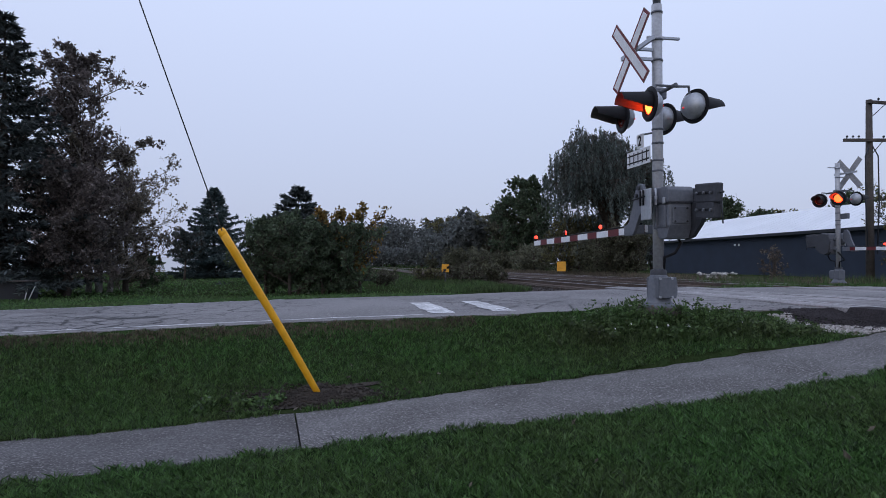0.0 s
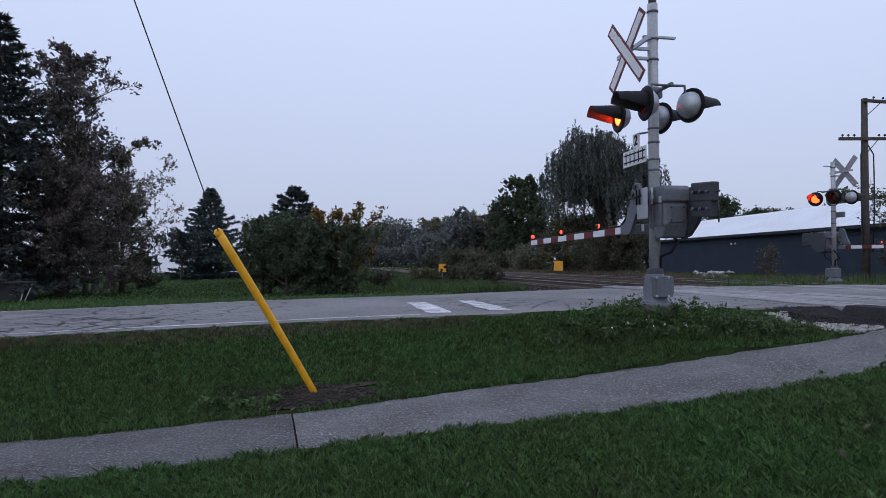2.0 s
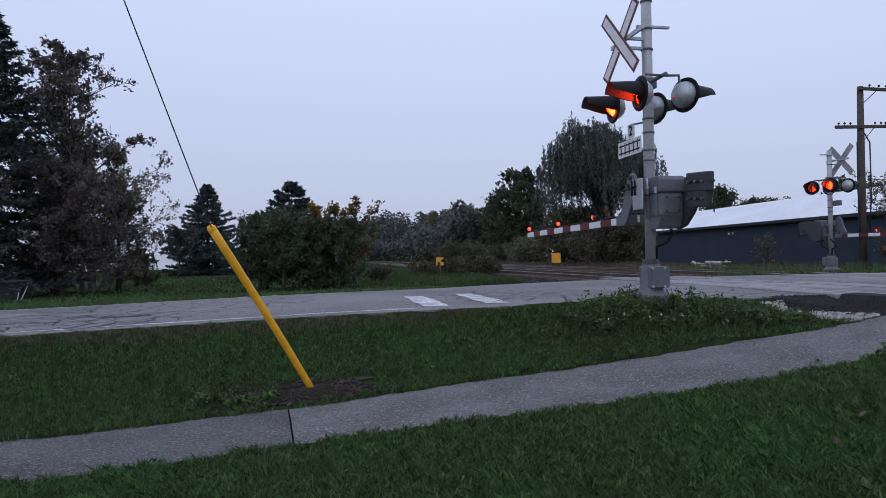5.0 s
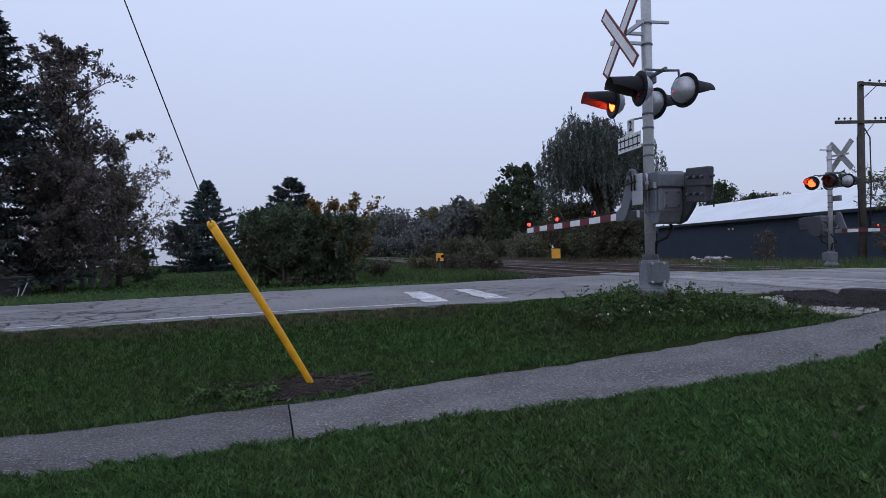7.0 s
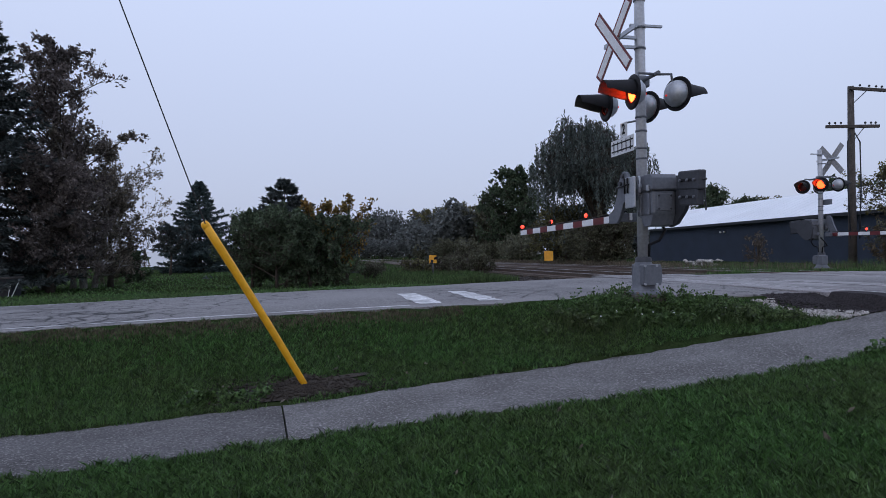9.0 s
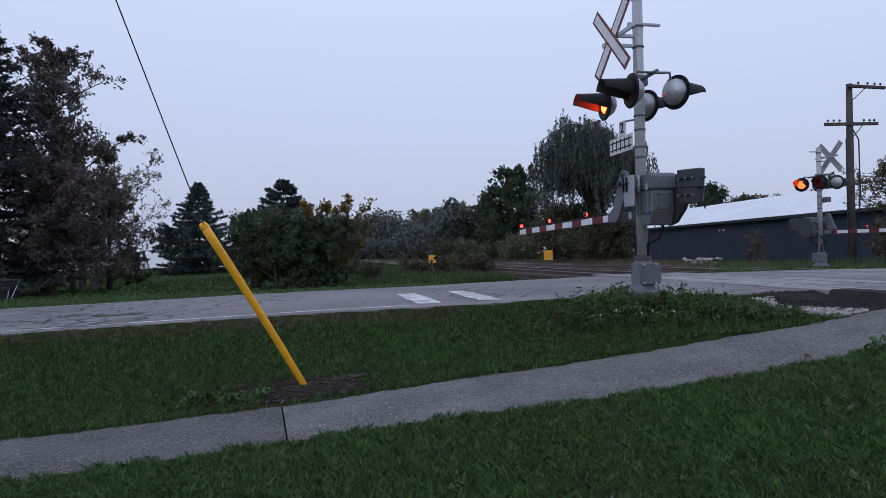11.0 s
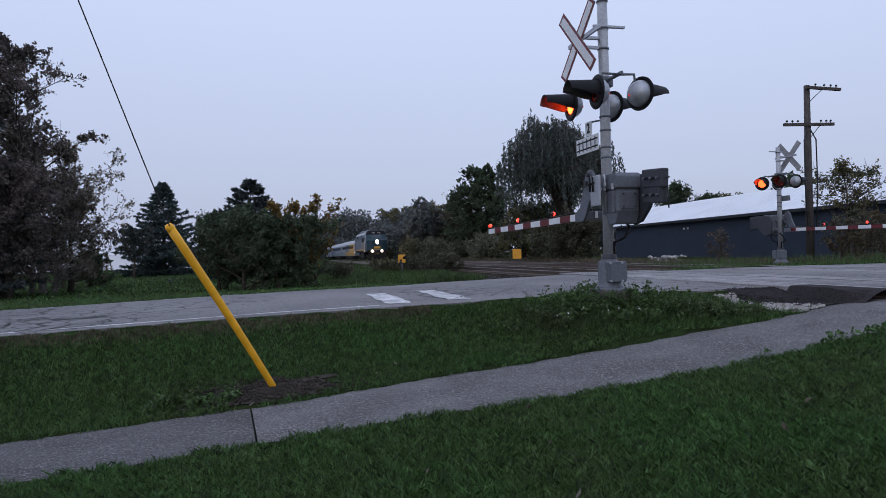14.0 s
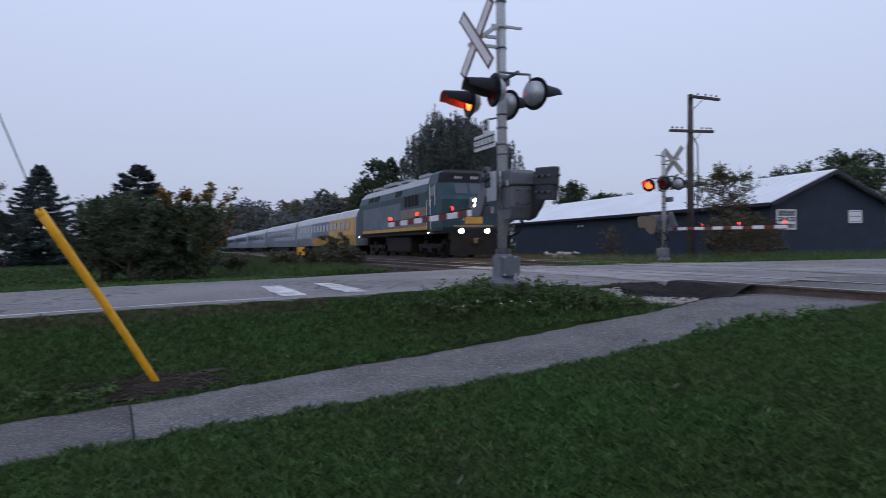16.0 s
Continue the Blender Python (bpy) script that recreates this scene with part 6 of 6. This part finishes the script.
    for yy, ln, wd, hh in ((5.2, 1.6, 1.5, 0.2), (8.4, 1.3, 1.7, 0.16), (11.2, 2.6, 1.8, 0.22), (14.6, 1.8, 1.6, 0.18)):
        bm = bmesh.new()
        box(bm, pose(0, yy, 4.55 + hh / 2), wd, ln, hh, 0.03)
        part("roof_hatch", bm, M_ROOFGREY, t)
    bm = bmesh.new()
    tube(bm, [(0.2, 2.0, 4.55), (0.2, 2.0, 4.75)], 0.05, 8)
    tube(bm, [(-0.3, 1.7, 4.7), (-0.3, 2.2, 4.72)], 0.05, 8)
    part("horn", bm, M_BLACK, t)
    bm = bmesh.new()
    box(bm, pose(0, 8.3, 1.38), 2.9, 16.2, 0.24, 0.02)
    box(bm, pose(0, 8.5, 0.75), 2.5, 4.6, 1.0, 0.12)
    part("underframe", bm, M_UNDER, t)
    bm = bmesh.new()
    box(bm, pose(0, 0.12, 1.2), 2.6, 0.16, 0.36, 0.02)
    extrude(bm, pose(0, 0.02, 0.55, 90, 0, 0), [(-1.35, -0.38), (1.35, -0.38), (1.25, 0.5), (-1.25, 0.5)], 0.14)
    part("pilot", bm, M_UNDER, t, "dark pilot plate")
    bm = bmesh.new()
    box(bm, pose(0, -0.28, 0.86), 0.22, 0.6, 0.26, 0.04)
    part("coupler", bm, M_UNDER, t)
    truck(t, 3.4, (-1.37, 1.37), 0.5)
    truck(t, 13.6, (-1.37, 1.37), 0.5)
    return tagged(t, "dark teal and grey diesel locomotive with lit headlights", "locomotive")


def coach(gold):
    t = empty("passenger_coach", 0, 0, 0)
    L = 25.6
    bm = bmesh.new()
    out = [(-1.45, 0.75), (1.45, 0.75), (1.58, 1.5), (1.5, 2.9), (1.3, 3.4), (0.8, 3.6), (-0.8, 3.6), (-1.3, 3.4), (-1.5, 2.9), (-1.58, 1.5)]
    extrude(bm, pose(0, L / 2, 0, 90, 0, 0), out, L)
    bm.normal_update()
    bmesh.ops.recalc_face_normals(bm, faces=bm.faces)
    for f in bm.faces:
        c = f.calc_center_median()
        f.material_index = 1 if c.z > 3.1 else 0
    part("body", bm, [M_COACH, M_COACHROOF], t)
    lean = math.degrees(math.atan2(0.08, 1.4))
    for s in (-1, 1):
        sections = ((0.3, 9.2, M_GOLD), (9.22, 17.0, M_COACHBLUE), (17.02, 25.3, M_COACH)) if gold else ((0.3, 8.6, M_COACH), (8.62, 17.0, M_COACH), (17.02, 25.3, M_COACHBLUE))
        for a, b, mt in sections:
            bm = bmesh.new()
            box(bm, pose(s * 1.548, (a + b) / 2, 2.2, 0, -s * lean, 0), 0.02, b - a, 1.36, 0.004)
            part("side_panel", bm, mt, t)
            if gold and mt is not M_COACH:
                bm = bmesh.new()
                box(bm, pose(s * 1.525, (a + b) / 2, 1.15, 0, s * 9.8, 0), 0.02, b - a, 0.68, 0.004)
                part("lower_panel", bm, M_GOLD, t)
        bm = bmesh.new()
        if not gold:
            box(bm, pose(s * 1.563, L / 2, 2.32, 0, -s * lean, 0), 0.012, L - 3.2, 0.8, 0.003)
            part("window_band", bm, M_COACHBLUE, t)
        else:
            bm.free()
        for k in range(15):
            yy = 2.4 + k * 1.46
            bm = bmesh.new()
            box(bm, pose(s * 1.562, yy, 2.34, 0, -s * lean, 0), 0.026, 0.95, 0.62, 0.008)
            part("window", bm, M_GLASS, t)
        bm = bmesh.new()
        box(bm, pose(s * 1.545, 24.4, 1.95, 0, -s * lean, 0), 0.04, 0.85, 1.9, 0.01)
        part("door", bm, M_COACHBLUE, t)
    bm = bmesh.new()
    box(bm, pose(0, L / 2, 0.55), 2.4, 12.0, 0.5, 0.05)
    part("underframe", bm, M_UNDER, t)
    bm = bmesh.new()
    box(bm, pose(0, -0.2, 1.9), 1.3, 0.5, 2.4, 0.04)
    part("gangway", bm, M_UNDER, t)
    truck(t, 3.6, (-1.25, 1.25), 0.42)
    truck(t, L - 3.6, (-1.25, 1.25), 0.42)
    return t


loco = locomotive()
CARS = [(loco, 0.0)]
for i in range(5):
    if i < 2:
        c = coach(i == 0)
    else:
        c = copy_thing(CARS[2][0], pose(0, 0, 0))
    tagged(c, "passenger coach with gold and blue sides" if i == 0 else "silver passenger coach with dark blue window band", "coach", "coaches of the train")
    CARS.append((c, 17.6 + i * 26.4))


def motions():
    times = [0.0, 0.0334] + [0.5 * k for k in range(1, 32)] + [15.7, 15.85, 15.967, 16.0]
    for car, back in CARS:
        rows = []
        for t in times:
            y = 32.4 + 34.2 * (16.0 - t) + back * 0.985
            rows.append((t, track_pose(TRACKS[0], y, rail_level(y))))
        walk(car, rows)
    # lamp changes: one of each pair is lit at any time
    to_left = [0.33 + 1.294 * k for k in range(-1, 13)]
    to_right = [1.10 + 1.294 * k for k in range(-1, 12)]
    swaps = sorted([(t, 0) for t in to_left] + [(t, 1) for t in to_right])
    for lens, m, phase in FLAGS:
        if m is None:
            continue
        angle = 0.0 if phase == 1 else 180.0
        rows = [(0.0, m @ pose(0, 0, 0, 0, 0, angle))]
        for t, lit in swaps:
            if not 0.1 < t < 15.93:
                continue
            t0 = round(t * 30) / 30
            for k in range(4):
                rows.append((t0 + (k - 1.5 + 0.5) / 30, m @ pose(0, 0, 0, 0, 0, angle + 60 * k)))
            angle += 180.0
        rows.append((16.0, m @ pose(0, 0, 0, 0, 0, angle)))
        walk(lens, rows)


motions()
